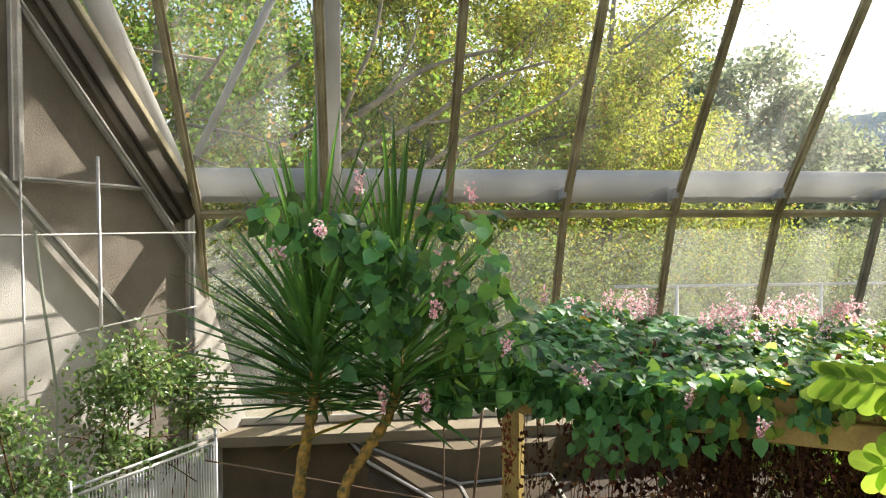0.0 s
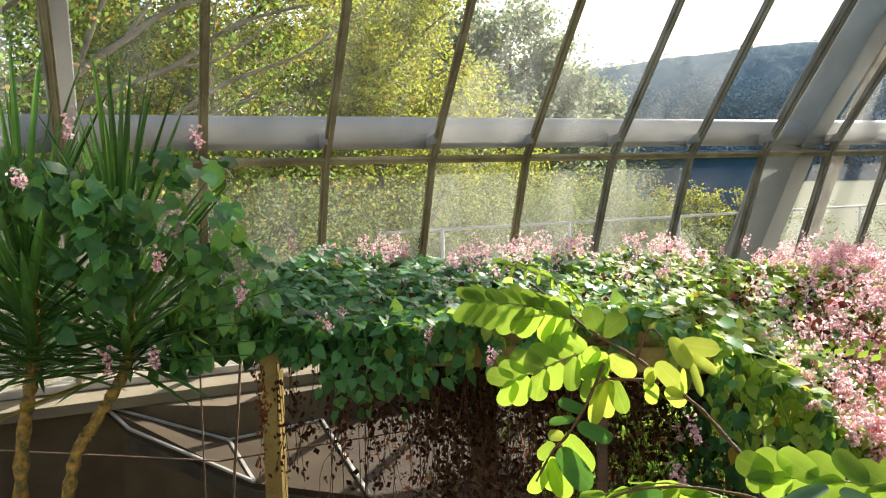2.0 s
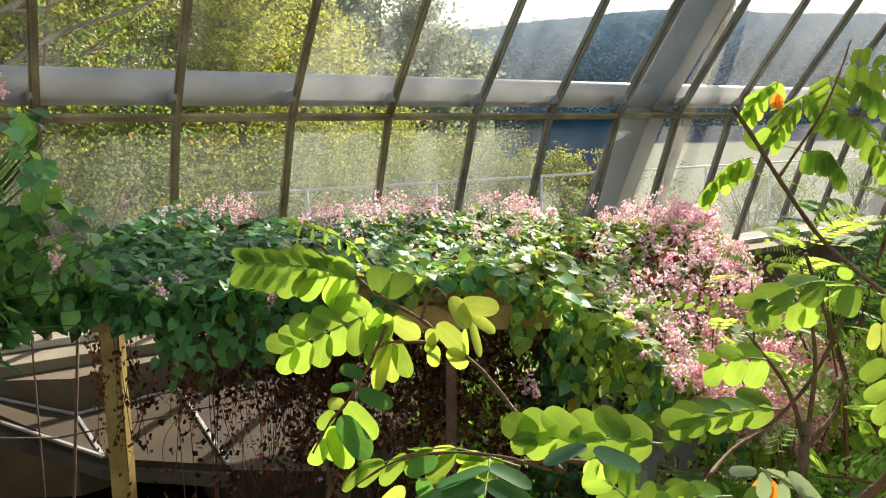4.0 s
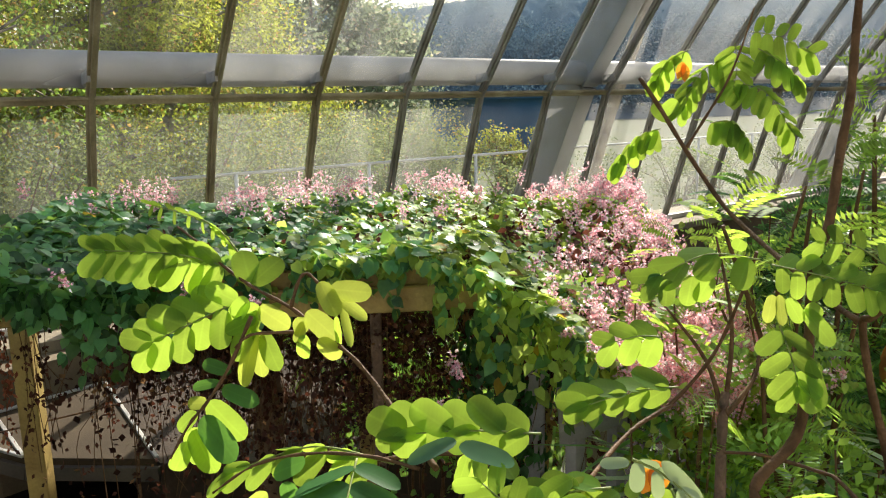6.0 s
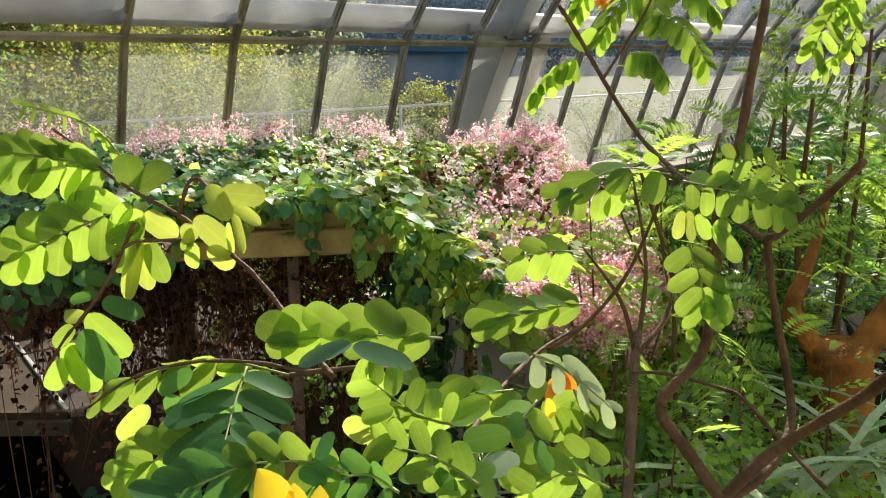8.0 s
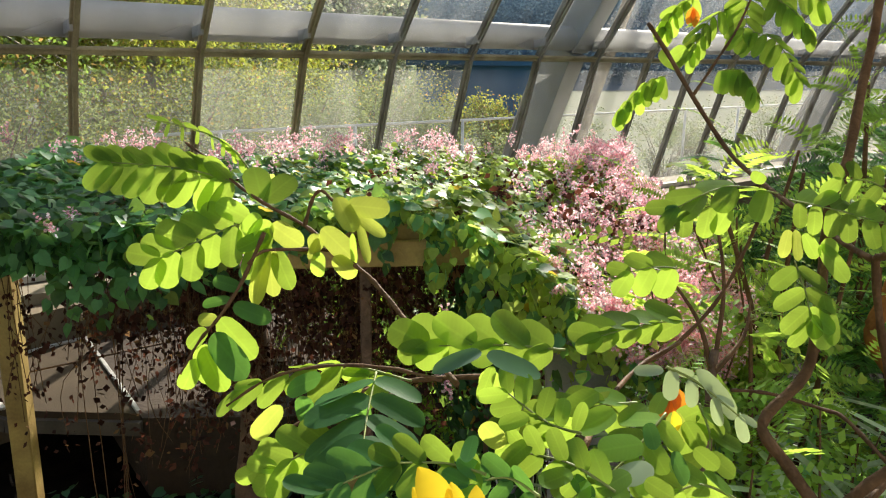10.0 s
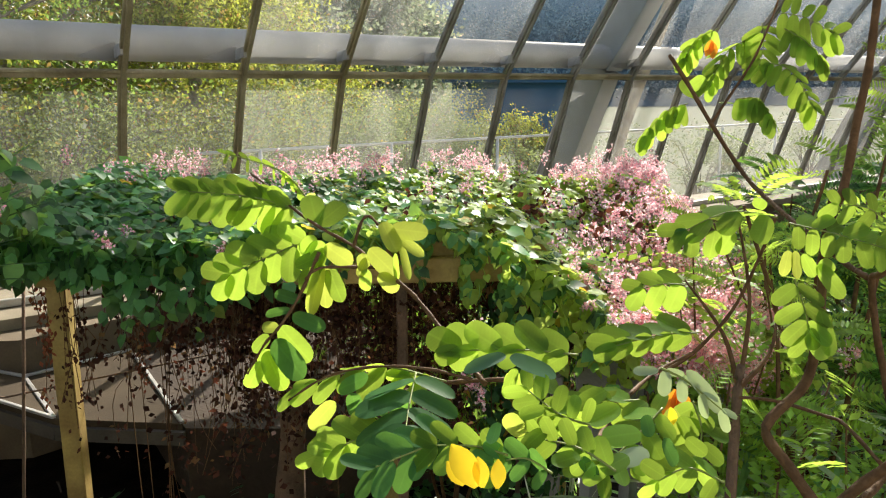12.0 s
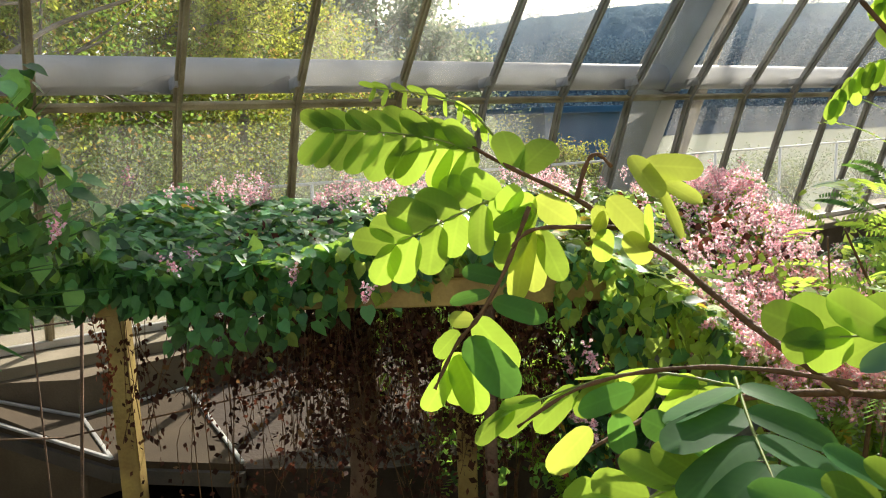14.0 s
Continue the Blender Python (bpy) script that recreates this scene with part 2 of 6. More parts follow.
def curve_pts(pts, n=8):
    """More points along a row of points, rounded (Catmull-Rom)."""
    p = [Vector(q) for q in pts]
    out = []
    for i in range(len(p) - 1):
        a, b, c, d = p[max(i - 1, 0)], p[i], p[i + 1], p[min(i + 2, len(p) - 1)]
        for k in range(n):
            t = k / n
            out.append(0.5 * ((2 * b) + (c - a) * t + (2 * a - 5 * b + 4 * c - d) * t * t + (3 * b - a - 3 * c + d) * t ** 3))
    out.append(p[-1])
    return out


class Soup:
    """Many small leaves in one mesh, gathered as plain lists."""

    def __init__(self):
        self.v, self.f = [], []

    def add(self, verts, faces):
        o = len(self.v)
        self.v += verts
        self.f += [tuple(o + i for i in q) for q in faces]

    def put(self, name, material, parent=None, label="", kind="", smooth=False):
        me = bpy.data.meshes.new(name)
        me.from_pydata(self.v, [], self.f)
        if smooth:
            me.polygons.foreach_set("use_smooth", [True] * len(me.polygons))
        me.materials.append(material)
        ob = new(name, me)
        if parent:
            ob.parent = parent
        return tagged(ob, label, "", "", kind)


def frame_of(d, n):
    """Axes of a leaf that grows along d and faces about n."""
    d = Vector(d).normalized()
    s = d.cross(Vector(n))
    s = s.normalized() if s.length > 1e-4 else d.orthogonal().normalized()
    return d, s, s.cross(d)


def blade(soup, base, d, n, outline, fold=0.15, droop=0.1):
    """A leaf with a midrib: outline is rows of (along, half width); folded at the rib and drooping to the tip."""
    d, s, u = frame_of(d, n)
    base = Vector(base)
    L = outline[-1][0]
    vs, fs = [], []
    for a, w in outline:
        mid = base + d * a - u * (droop * a * a / max(L, 1e-6))
        vs += [tuple(mid), tuple(mid + s * w + u * w * fold), tuple(mid - s * w + u * w * fold)]
    for i in range(len(outline) - 1):
        o, q = 3 * i, 3 * i + 3
        fs += [(o, q, q + 1, o + 1), (o, o + 2, q + 2, q)]
    soup.add(vs, fs)


def rnd(a, b):
    return random.uniform(a, b)


# ---- the greenhouse ----
S, X3, RY, RZ, KU, KL, SILL = 1.1, 2.355, 7.9, 3.2, 0.722, 0.3126, 1.15   # bay, bar 3, rail, slopes of the two glass planes, sill


OFFSETS = {4: -0.025, 5: -0.06, 6: -0.075, 7: -0.085, 8: -0.068, 9: -0.054, 10: -0.016}   # bars not quite evenly spaced


def bar_x(i):
    return X3 + S * (i - 3) + OFFSETS.get(i, 0.0)


def glass_y(z):
    return RY + KU * (RZ - z) if z > RZ else RY + KL * (RZ - z)


FIRST, LAST, ROOF = 0, 22, 8.0
EX, EY = -1.05, 7.9      # corner of the glass front and the end wall
wall = thing("wall_front", "sloping glass wall of aluminium glazing bars", "glass wall", kind="structure")
x0, x1 = bar_x(FIRST) - 3.5, bar_x(LAST)
bm = bmesh.new()
beam(bm, (bar_x(0) - 0.05, RY, RZ), (x1, RY, RZ), 0.06, 0.075, bevel=0.008)
beam(bm, (bar_x(0) - 0.05, RY - 0.045, RZ + 0.012), (x1, RY - 0.045, RZ + 0.012), 0.03, 0.026, bevel=0.004)
part("rail", bm, M_bar, wall)


def glazing_bar(a, b, up, material):
    """A pressed bar: a flat flange towards the room with a raised cap along it."""
    bm = bmesh.new()
    n = Vector(up).normalized()
    a, b = Vector(a), Vector(b)
    beam(bm, a, b, 0.078, 0.03, up, 0.005)
    beam(bm, a - n * 0.03, b - n * 0.03, 0.034, 0.035, up, 0.006)
    beam(bm, a + n * 0.035, b + n * 0.035, 0.03, 0.05, up)
    return part("glazing_bar", bm, material, wall)


LEANS = {0: -0.07, 1: -0.02, 2: -0.03, 3: -0.035, 4: -0.02}   # bars that stand a little askew
for i in range(FIRST, LAST + 1):
    x, k = bar_x(i), LEANS.get(i, 0.0) * 2
    glazing_bar((x, RY - 0.02, RZ), (x + k * (ROOF - RZ) / 3, glass_y(ROOF), ROOF), (0, 1, KU), M_bar if i < 6 else M_bar_grey)
    glazing_bar((x, glass_y(SILL), SILL), (x, RY - 0.02, RZ), (0, 1, KL), M_bar if i < 6 else M_bar_grey)
for i in range(FIRST - 3, LAST):
    a, b = bar_x(i), bar_x(i + 1)
    for z0, z1 in ((SILL, RZ), (RZ, ROOF)):
        if i < FIRST and z0 < RZ:
            continue
        bm = bmesh.new()
        q = [(a, z0), (b, z0), (b, z1), (a, z1)]
        if i < FIRST:      # cut along the oblique end wall
            cut = lambda z: EX - 0.545 / 0.838 * (RY - glass_y(z))
            q = [(max(x, cut(z)) if x < EX else x, z) for x, z in q]
            if i < FIRST - 1:
                zc = RZ + (EX - b) * 0.838 / 0.545 / KU
                if zc > z1:
                    continue
                q = [(b, zc), (b, z1), (max(a, cut(z1)), z1)]
        v = [bm.verts.new((x, glass_y(z) + 0.03, z)) for x, z in q]
        if len({tuple(p.co) for p in v}) < 3:
            continue
        bm.faces.new(v)
        p = part("pane", bm, PANES.get(i, M_glass if i < 8 else M_glass_veiled), wall)
        p.visible_shadow = False
# roof: level glass behind the slope
roof = thing("ceiling", "dusty glass roof on aluminium bars", "ceiling", kind="structure")
bm = bmesh.new()
v = [bm.verts.new(q) for q in ((-9, -8, ROOF), (x1, -8, ROOF), (x1, glass_y(ROOF), ROOF), (-4.5, glass_y(ROOF), ROOF))]
bm.faces.new(v)
part("pane", bm, M_glass, roof).visible_shadow = False
bm = bmesh.new()
for i in range(-6, LAST + 1, 2):
    beam(bm, (bar_x(i), -8, ROOF), (bar_x(i), glass_y(ROOF), ROOF), 0.08, 0.1)
part("roof_bars", bm, M_bar, roof)
# sill and the low wall under the glass
sill = thing("sill", "pale concrete sill under the glass", "sill", kind="structure")
bm = bmesh.new()
box(bm, (-1.4, glass_y(SILL) - 0.45, SILL - 0.1), (x1, glass_y(SILL) + 0.75, SILL), 0.012)
part("ledge", bm, M_concrete, sill)
# blotched concrete, darkened in colour because it lies in shade under the sill
M_concrete_shade = mat("shade_dark_concrete", (0.18, 0.138, 0.085), 0.9, 0, 0.2, 1.8, 0.3, 60, hue=(0.1, 0.075, 0.048))
low = thing("wall_low", "concrete wall below the glass", "wall", kind="structure")
bm = bmesh.new()
box(bm, (-1.4, glass_y(SILL) - 0.3, -0.3), (x1, glass_y(SILL) + 0.2, SILL - 0.1))
part("wall_face", bm, M_concrete_shade, low)

# ground outside and floor inside
bm = bmesh.new()
bmesh.ops.create_grid(bm, x_segments=4, y_segments=4, size=900)
tagged(mesh_ob("ground", bm, M_ground), "grass and scrub reaching the horizon", "ground", kind="structure").location = (0, 0, -0.02)
bm = bmesh.new()
box(bm, (-6, -8, -0.2), (x1, 8.5, 0.0))
tagged(mesh_ob("floor", bm, M_soil), "soil of the planting bed, darkened in colour for shade", "floor", kind="structure")

# the raised path on which the viewer stands
M_paving = mat("path_paving", (0.34, 0.31, 0.27), 0.9, 0, 0.2, 3.0, 0.4, 50, hue=(0.24, 0.21, 0.17))
bm = bmesh.new()
box(bm, (-3.6, -3.4, 0.0), (4.6, 0.3, 1.5), 0.02)
tagged(mesh_ob("path", bm, M_paving), "plain raised stone path beside the planting bed", "path", kind="structure")

# end wall, oblique to the glass front
ED = Vector((-0.545, -0.838, 0))     # along the wall, towards the viewer's side
EN = Vector((0.838, -0.545, 0))      # into the room


def on_end(s, z, out=0.0):
    return Vector((EX, EY, 0)) + ED * s + EN * out + Vector((0, 0, z))


endw = thing("wall_end", "taupe plastered end wall with pale metal bars", "wall", kind="structure")
bm = bmesh.new()
va, vb = [], []
# the top follows the roof: at s the front glass stands at height z
prof = [(-0.85, -0.2), (9.5, -0.2), (9.5, ROOF), ((ROOF - RZ) * KU / 0.838, ROOF), (0.0, RZ), (-0.85, SILL - 0.2)]
for s, z in prof:
    va.append(bm.verts.new(on_end(s, z)))
    vb.append(bm.verts.new(on_end(s, z, -0.2)))
bm.faces.new(va)
bm.faces.new(vb[::-1])
for k in range(len(va)):
    bm.faces.new((va[k], vb[k], vb[(k + 1) % len(va)], va[(k + 1) % len(va)]))
part("wall_face", bm, M_plaster, endw)
# a darker panel above the diagonal bar: shade put into its taupe colour
M_panel_shade = mat("shade_taupe_panel", (0.56, 0.51, 0.43), 0.85, 0, 0.2, 2.2, 0.3, 60, hue=(0.4, 0.35, 0.28))
bm = bmesh.new()
bm.faces.new([bm.verts.new(on_end(s, z, 0.006)) for s, z in ((0.03, SILL), (0.45, SILL), (0.45, 2.04), (2.6, 4.35), (6.0, ROOF), ((ROOF - RZ) * KU / 0.838, ROOF), (0.03, RZ))])
bmesh.ops.solidify(bm, geom=bm.faces[:], thickness=0.012)
part("upper_panel", bm, M_panel_shade, endw, "taupe panel, darkened in colour for shade")

# closing walls behind the viewer
bm = bmesh.new()
box(bm, (-9.2, -8.2, -0.2), (x1, -8, ROOF))
tagged(mesh_ob("wall_back", bm, M_plaster), "plain plastered rear wall", "wall", kind="structure")
bm = bmesh.new()
box(bm, (x1, -8.2, -0.2), (x1 + 0.2, 8.6, ROOF))
tagged(mesh_ob("wall_right", bm, M_plaster), "plain plastered far end wall", "wall", kind="structure")

# bars on the end wall
M_dark = mat("dark_frame", (0.11, 0.092, 0.07), 0.6, 0.1, 0.25, 3.0, 0.2)


def end_bar(s0, z0, s1, z1, w, d=0.05, out=0.05, material=None, name="frame_bar"):
    bm = bmesh.new()
    beam(bm, on_end(s0, z0, out), on_end(s1, z1, out), d, w, EN.cross(on_end(s1, z1) - on_end(s0, z0)), 0.006)
    beam(bm, on_end(s0, z0, out + 0.035), on_end(s1, z1, out + 0.035), 0.03, w * 0.35, EN.cross(on_end(s1, z1) - on_end(s0, z0)), 0.004)
    return part(name, bm, material or M_bar_pale, endw)


kk = KU / 0.838
end_bar(0.02, RZ, (ROOF - RZ) * kk + 0.02, ROOF, 0.14, 0.1, 0.05, M_dark, "rafter")
end_bar(0.14, RZ - 0.05, (ROOF - RZ) * kk + 0.14, ROOF, 0.16, 0.04, 0.02, M_dark, "rafter")
end_bar(-0.06, RZ + 0.1, (ROOF - RZ) * kk - 0.06, ROOF + 0.1, 0.05, 0.1, 0.07, M_bar, "rafter")
end_bar(0.05, RZ - 0.33, (ROOF - RZ) * kk + 0.4, ROOF, 0.05)
end_bar(1.64, 3.43, 1.6, ROOF, 0.085)
end_bar(0.56, 3.41, 1.6, 3.45, 0.035, 0.03)
end_bar(0.6, 2.2, 2.6, 4.35, 0.075, 0.04)
end_bar(0.03, SILL, 0.02, RZ, 0.08)


# ---- outside: steel, terrace rail, trees, hills ----
steel = thing("steel_frame", "grey painted tubular steel frame outside the glass", "steel frame", kind="structure")
bm = bmesh.new()
tube(bm, [(bar_x(0) - 0.35, 8.1, 3.465), (x1, 8.1, 3.465)], 0.158, 28)
part("tube", bm, M_tube, steel)
for i in range(FIRST, LAST + 1):       # saddle plates that tie the bars to the tube
    bm = bmesh.new()
    x = bar_x(i)
    beam(bm, (x - 0.02, 7.72, 3.40), (x - 0.02, 8.02, 3.36), 0.05, 0.1, (0, 0, 1), 0.006)
    part("saddle", bm, M_tube, steel)
    bm = bmesh.new()                   # a gusset that tapers away from the bar
    tri = [bm.verts.new((x - q, 7.925 - 0.02 * q, z)) for q, z in ((0.36, 3.335), (0.03, 3.3), (0.03, 3.46), (0.1, 3.44))]
    bmesh.ops.solidify(bm, geom=[bm.faces.new(tri)], thickness=0.012)
    part("gusset", bm, M_tube, steel)


def rib(x, w, depth):
    """A deep welded leg that stands outside along the slope of the upper glass."""
    leg = thing("rib", "deep grey steel rib leaning outside the glass", "steel rib", "ribs outside the glass", "structure")
    n = Vector((0, 1, KU)).normalized()
    n2 = Vector((0, 1, 0.46)).normalized()
    a, b = Vector((x, RY + 0.46 * (RZ + 0.2), -0.2)), Vector((x, glass_y(ROOF), ROOF))
    knee = Vector((x, RY, RZ))
    for p, q, m in ((a, knee, n2), (knee, b, n)):
        bm = bmesh.new()
        beam(bm, p + m * (0.14 + depth / 2), q + m * (0.14 + depth / 2), w, depth, m, 0.012)
        part("web", bm, M_tube, leg)
        for s in (0.14, 0.14 + depth):
            bm = bmesh.new()
            beam(bm, p + m * s, q + m * s, w + 0.06, 0.03, m, 0.006)
            part("flange", bm, M_tube, leg)


for x, depth in ((0.19, 0.1), (8.7, 0.55), (17.2, 0.55)):
    rib(x, 0.24 if depth > 0.2 else 0.15, depth)
# tubes that meet at the corner
for p0, p1, r in (((-1.12, 8.2, 3.4), (-2.6, 5.0, 8.2), 0.1), ((-1.0, 8.15, 3.75), (-0.1, 7.2, 5.2), 0.035)):
    bm = bmesh.new()
    tube(bm, [p0, p1], r, 20)
    part("brace_tube", bm, M_tube, steel)

M_railing = mat("white_railing", (0.75, 0.75, 0.73), 0.5, 0.1, 0.1, 5)
railing = thing("terrace_railing", "thin white metal railing on the terrace outside", "railing")
RAIL_Y, RAIL_Z = 11.0, 2.2
for k in range(-2, 10):
    bm = bmesh.new()
    tube(bm, [(9.22 + 2.16 * k, RAIL_Y, -0.05), (9.22 + 2.16 * k, RAIL_Y, RAIL_Z)], 0.028, 8)
    part("post", bm, M_railing, railing)
bm = bmesh.new()
tube(bm, [(4.0, RAIL_Y, RAIL_Z), (30, RAIL_Y, RAIL_Z)], 0.022, 8)
part("handrail", bm, M_railing, railing)


def kite(soup, p, d, n, L, w):
    d, s, u = frame_of(d, n)
    p = Vector(p)
    soup.add([tuple(p), tuple(p + d * L * 0.45 + s * w), tuple(p + d * L), tuple(p + d * L * 0.45 - s * w)], [(0, 1, 2, 3)])


def tree(name, label, at, height, spread, trunk_r, leaves, leaf, material, first=0.25, seed=1, lean=(0, 0), bark=None, gap=1.1, limb_r=0.38, thin=-0.2):
    """A tapered trunk, limbs that fork, and a crown of small leaves round the twigs, with gaps."""
    rng = random.Random(seed)
    t = thing(name, label, "tree", "trees outside")
    base = Vector(at)
    bm = bmesh.new()
    top = base + Vector((lean[0], lean[1], height * 0.85))
    mid = base.lerp(top, 0.5) + Vector((rng.uniform(-.3, .3), rng.uniform(-.3, .3), 0))
    spine = curve_pts([base - Vector((0, 0, 0.2)), base.lerp(mid, 0.5), mid, top], 5)
    tube(bm, spine, [trunk_r * (1 - 0.85 * k / (len(spine) - 1)) for k in range(len(spine))], 10)
    twigs = []
    for k in range(16):
        f = first + (1 - first) * (k / 16)
        p = spine[min(int(f * (len(spine) - 1)), len(spine) - 2)]
        a = k * 2.4 + rng.uniform(-.4, .4)
        ln = spread * (1.1 - 0.55 * f) * rng.uniform(0.75, 1.15)
        d = Vector((math.cos(a), math.sin(a), 0.25 + 0.6 * f))
        q = p + d.normalized() * ln
        m = p.lerp(q, 0.5) + Vector((rng.uniform(-.3, .3), rng.uniform(-.3, .3), rng.uniform(0, .4)))
        limb = curve_pts([p, m, q], 5)
        r = trunk_r * limb_r * (1.1 - 0.7 * f)
        tube(bm, limb, [r * (1 - 0.8 * i / (len(limb) - 1)) for i in range(len(limb))], 6)
        for j in range(5):
            s = limb[int(rng.uniform(0.3, 1) * (len(limb) - 1))]
            e = s + (d.normalized() * 0.6 + Vector((rng.uniform(-1, 1), rng.uniform(-1, 1), rng.uniform(-.7, .7)))).normalized() * ln * 0.36
            tw = [s, s.lerp(e, 0.5) + Vector((0, 0, rng.uniform(-.1, .15))), e]
            tube(bm, tw, [r * 0.3, r * 0.2, r * 0.08], 4)
            twigs.append((s, e))
    part("trunk", bm, bark or M_bark, t)
    soup = Soup()
    for _ in range(leaves // 16):         # leaves in sprays that face alike
        s, e = rng.choice(twigs)
        g = abs(rng.gauss(0, 1))
        c = s.lerp(e, rng.uniform(0.1, 1.15)) + Vector((rng.gauss(0, 1), rng.gauss(0, 1), rng.gauss(-0.2, 0.8))) * spread * 0.085 * (0.6 + g * 0.4)
        if noise.noise((c.x * gap, c.y * gap, c.z * gap + seed)) < thin:
            continue
        face = Vector((rng.uniform(-1, 1), rng.uniform(-1, 1), rng.uniform(0, 1)))
        for _ in range(16):
            p = c + Vector((rng.gauss(0, 1), rng.gauss(0, 1), rng.gauss(0, .7))) * leaf * 1.5
            d = Vector((rng.uniform(-1, 1), rng.uniform(-1, 1), rng.uniform(-1.2, 0.4)))
            kite(soup, p, d, face + Vector((rng.gauss(0, .3), rng.gauss(0, .3), rng.gauss(0, .3))), leaf * rng.uniform(0.7, 1.3), leaf * 0.3)
    soup.put("crown", material, t, kind="stuff")
    return t


M_tree_green = leaf_mat("green_tree_leaf", (0.08, 0.13, 0.032), (0.26, 0.4, 0.068), 0.5, 0.5, 0.5, 0.1, (0.26, 0.17, 0.05), spec=0.15)
# haze of distance put into a greyer, paler leaf colour
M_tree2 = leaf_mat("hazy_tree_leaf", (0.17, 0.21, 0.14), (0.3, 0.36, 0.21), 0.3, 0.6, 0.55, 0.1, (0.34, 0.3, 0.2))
M_bush = leaf_mat("scrub_leaf", (0.09, 0.13, 0.055), (0.28, 0.34, 0.12), 0.4, 0.6, 0.45, 0.03, (0.3, 0.22, 0.05))
M_pale_bark = mat("grey_bark", (0.33, 0.28, 0.2), 0.85, 0, 0.25, 4, 0.6, 30, hue=(0.14, 0.11, 0.075))
near_tree = tree("tree", "tall broadleaf tree in sunlit yellow-green leaf with a forked grey trunk", (-2.5, 13.4, 0), 12, 6.2, 0.27, 70000, 0.085, M_tree_green, 0.3, 3, (0.3, 0.2), M_pale_bark, 1.1, 0.34, -0.08)
# its long pale boughs that reach across behind the glass
for pts, r in (([(-2.4, 13.3, 2.6), (-0.74, 10.87, 3.32), (0.23, 10.71, 4.21), (0.77, 10.61, 4.61), (1.39, 10.50, 5.02), (2.23, 10.31, 5.23)], 0.07),
               ([(0.23, 10.71, 4.21), (0.51, 10.69, 4.89), (0.73, 10.68, 5.40), (0.88, 10.68, 6.22)], 0.045),
               ([(-0.74, 10.87, 3.32), (0.42, 10.64, 3.96), (1.30, 10.46, 4.33), (1.99, 10.34, 4.81), (2.85, 10.17, 5.07)], 0.05),
               ([(0.42, 10.64, 3.96), (0.92, 10.33, 3.59), (1.83, 10.25, 4.12), (2.74, 10.15, 4.49), (3.42, 10.09, 4.99)], 0.04),
               ([(1.30, 10.46, 4.33), (1.78, 10.35, 4.41), (2.44, 10.27, 4.90), (2.77, 10.27, 5.48)], 0.022),
               ([(0.77, 10.61, 4.61), (1.13, 10.59, 5.15), (1.29, 10.51, 5.72)], 0.022)):
    bm = bmesh.new()
    cp = curve_pts(pts, 6)
    tube(bm, cp, [r * (1 - 0.7 * i / (len(cp) - 1)) + 0.002 * math.sin(i * 1.7) for i in range(len(cp))], 8)
    part("bough", bm, M_pale_bark, near_tree)
tree("tree", "broadleaf tree in sunlit yellow-green leaf with pale spreading limbs", (2.8, 18.0, 0), 12.5, 5.4, 0.28, 115000, 0.095, M_tree, 0.15, 8, (-0.6, 0.2), M_pale_bark, 1.1, 0.32, -0.06)
tree("tree", "broadleaf tree in yellow-green and rusty leaf", (7.8, 21.5, 0), 12.5, 5.2, 0.26, 100000, 0.105, M_tree, 0.12, 14, (0.2, 0.3), M_pale_bark)
tree("tree", "slender broadleaf tree behind the others, yellow-green", (0.0, 26, 0), 14, 7.0, 0.3, 70000, 0.16, M_tree, 0.06, 21, (0, 0), M_pale_bark, 0.5)
tree("tree", "broad tree behind the others, olive green", (8.5, 30, 0), 13, 7.0, 0.3, 70000, 0.17, M_tree, 0.06, 22, (0, 0), M_pale_bark, 0.5)
tree("tree", "broad tree behind the others, olive green", (-7.0, 22, 0), 14, 7.5, 0.3, 80000, 0.15, M_tree, 0.06, 24, (0, 0), M_pale_bark, 0.5)
# unseen tree, added so that its crown dapples the end wall and arbour
shade = thing("tree", "leaning tree added to cast shade, unseen crown over the roof", "tree", "trees outside")
bm = bmesh.new()
cp = curve_pts([(10.4, 10.1, -0.2), (10.6, 9.4, 2.5), (10.9, 8.5, 5.5), (10.9, 8.4, 8.5), (9.8, 9.2, 11.0)], 6)
tube(bm, cp, [0.13 - 0.003 * i for i in range(len(cp))], 10)
part("trunk", bm, M_pale_bark, shade)
rt = random.Random(61)
crown = Soup()
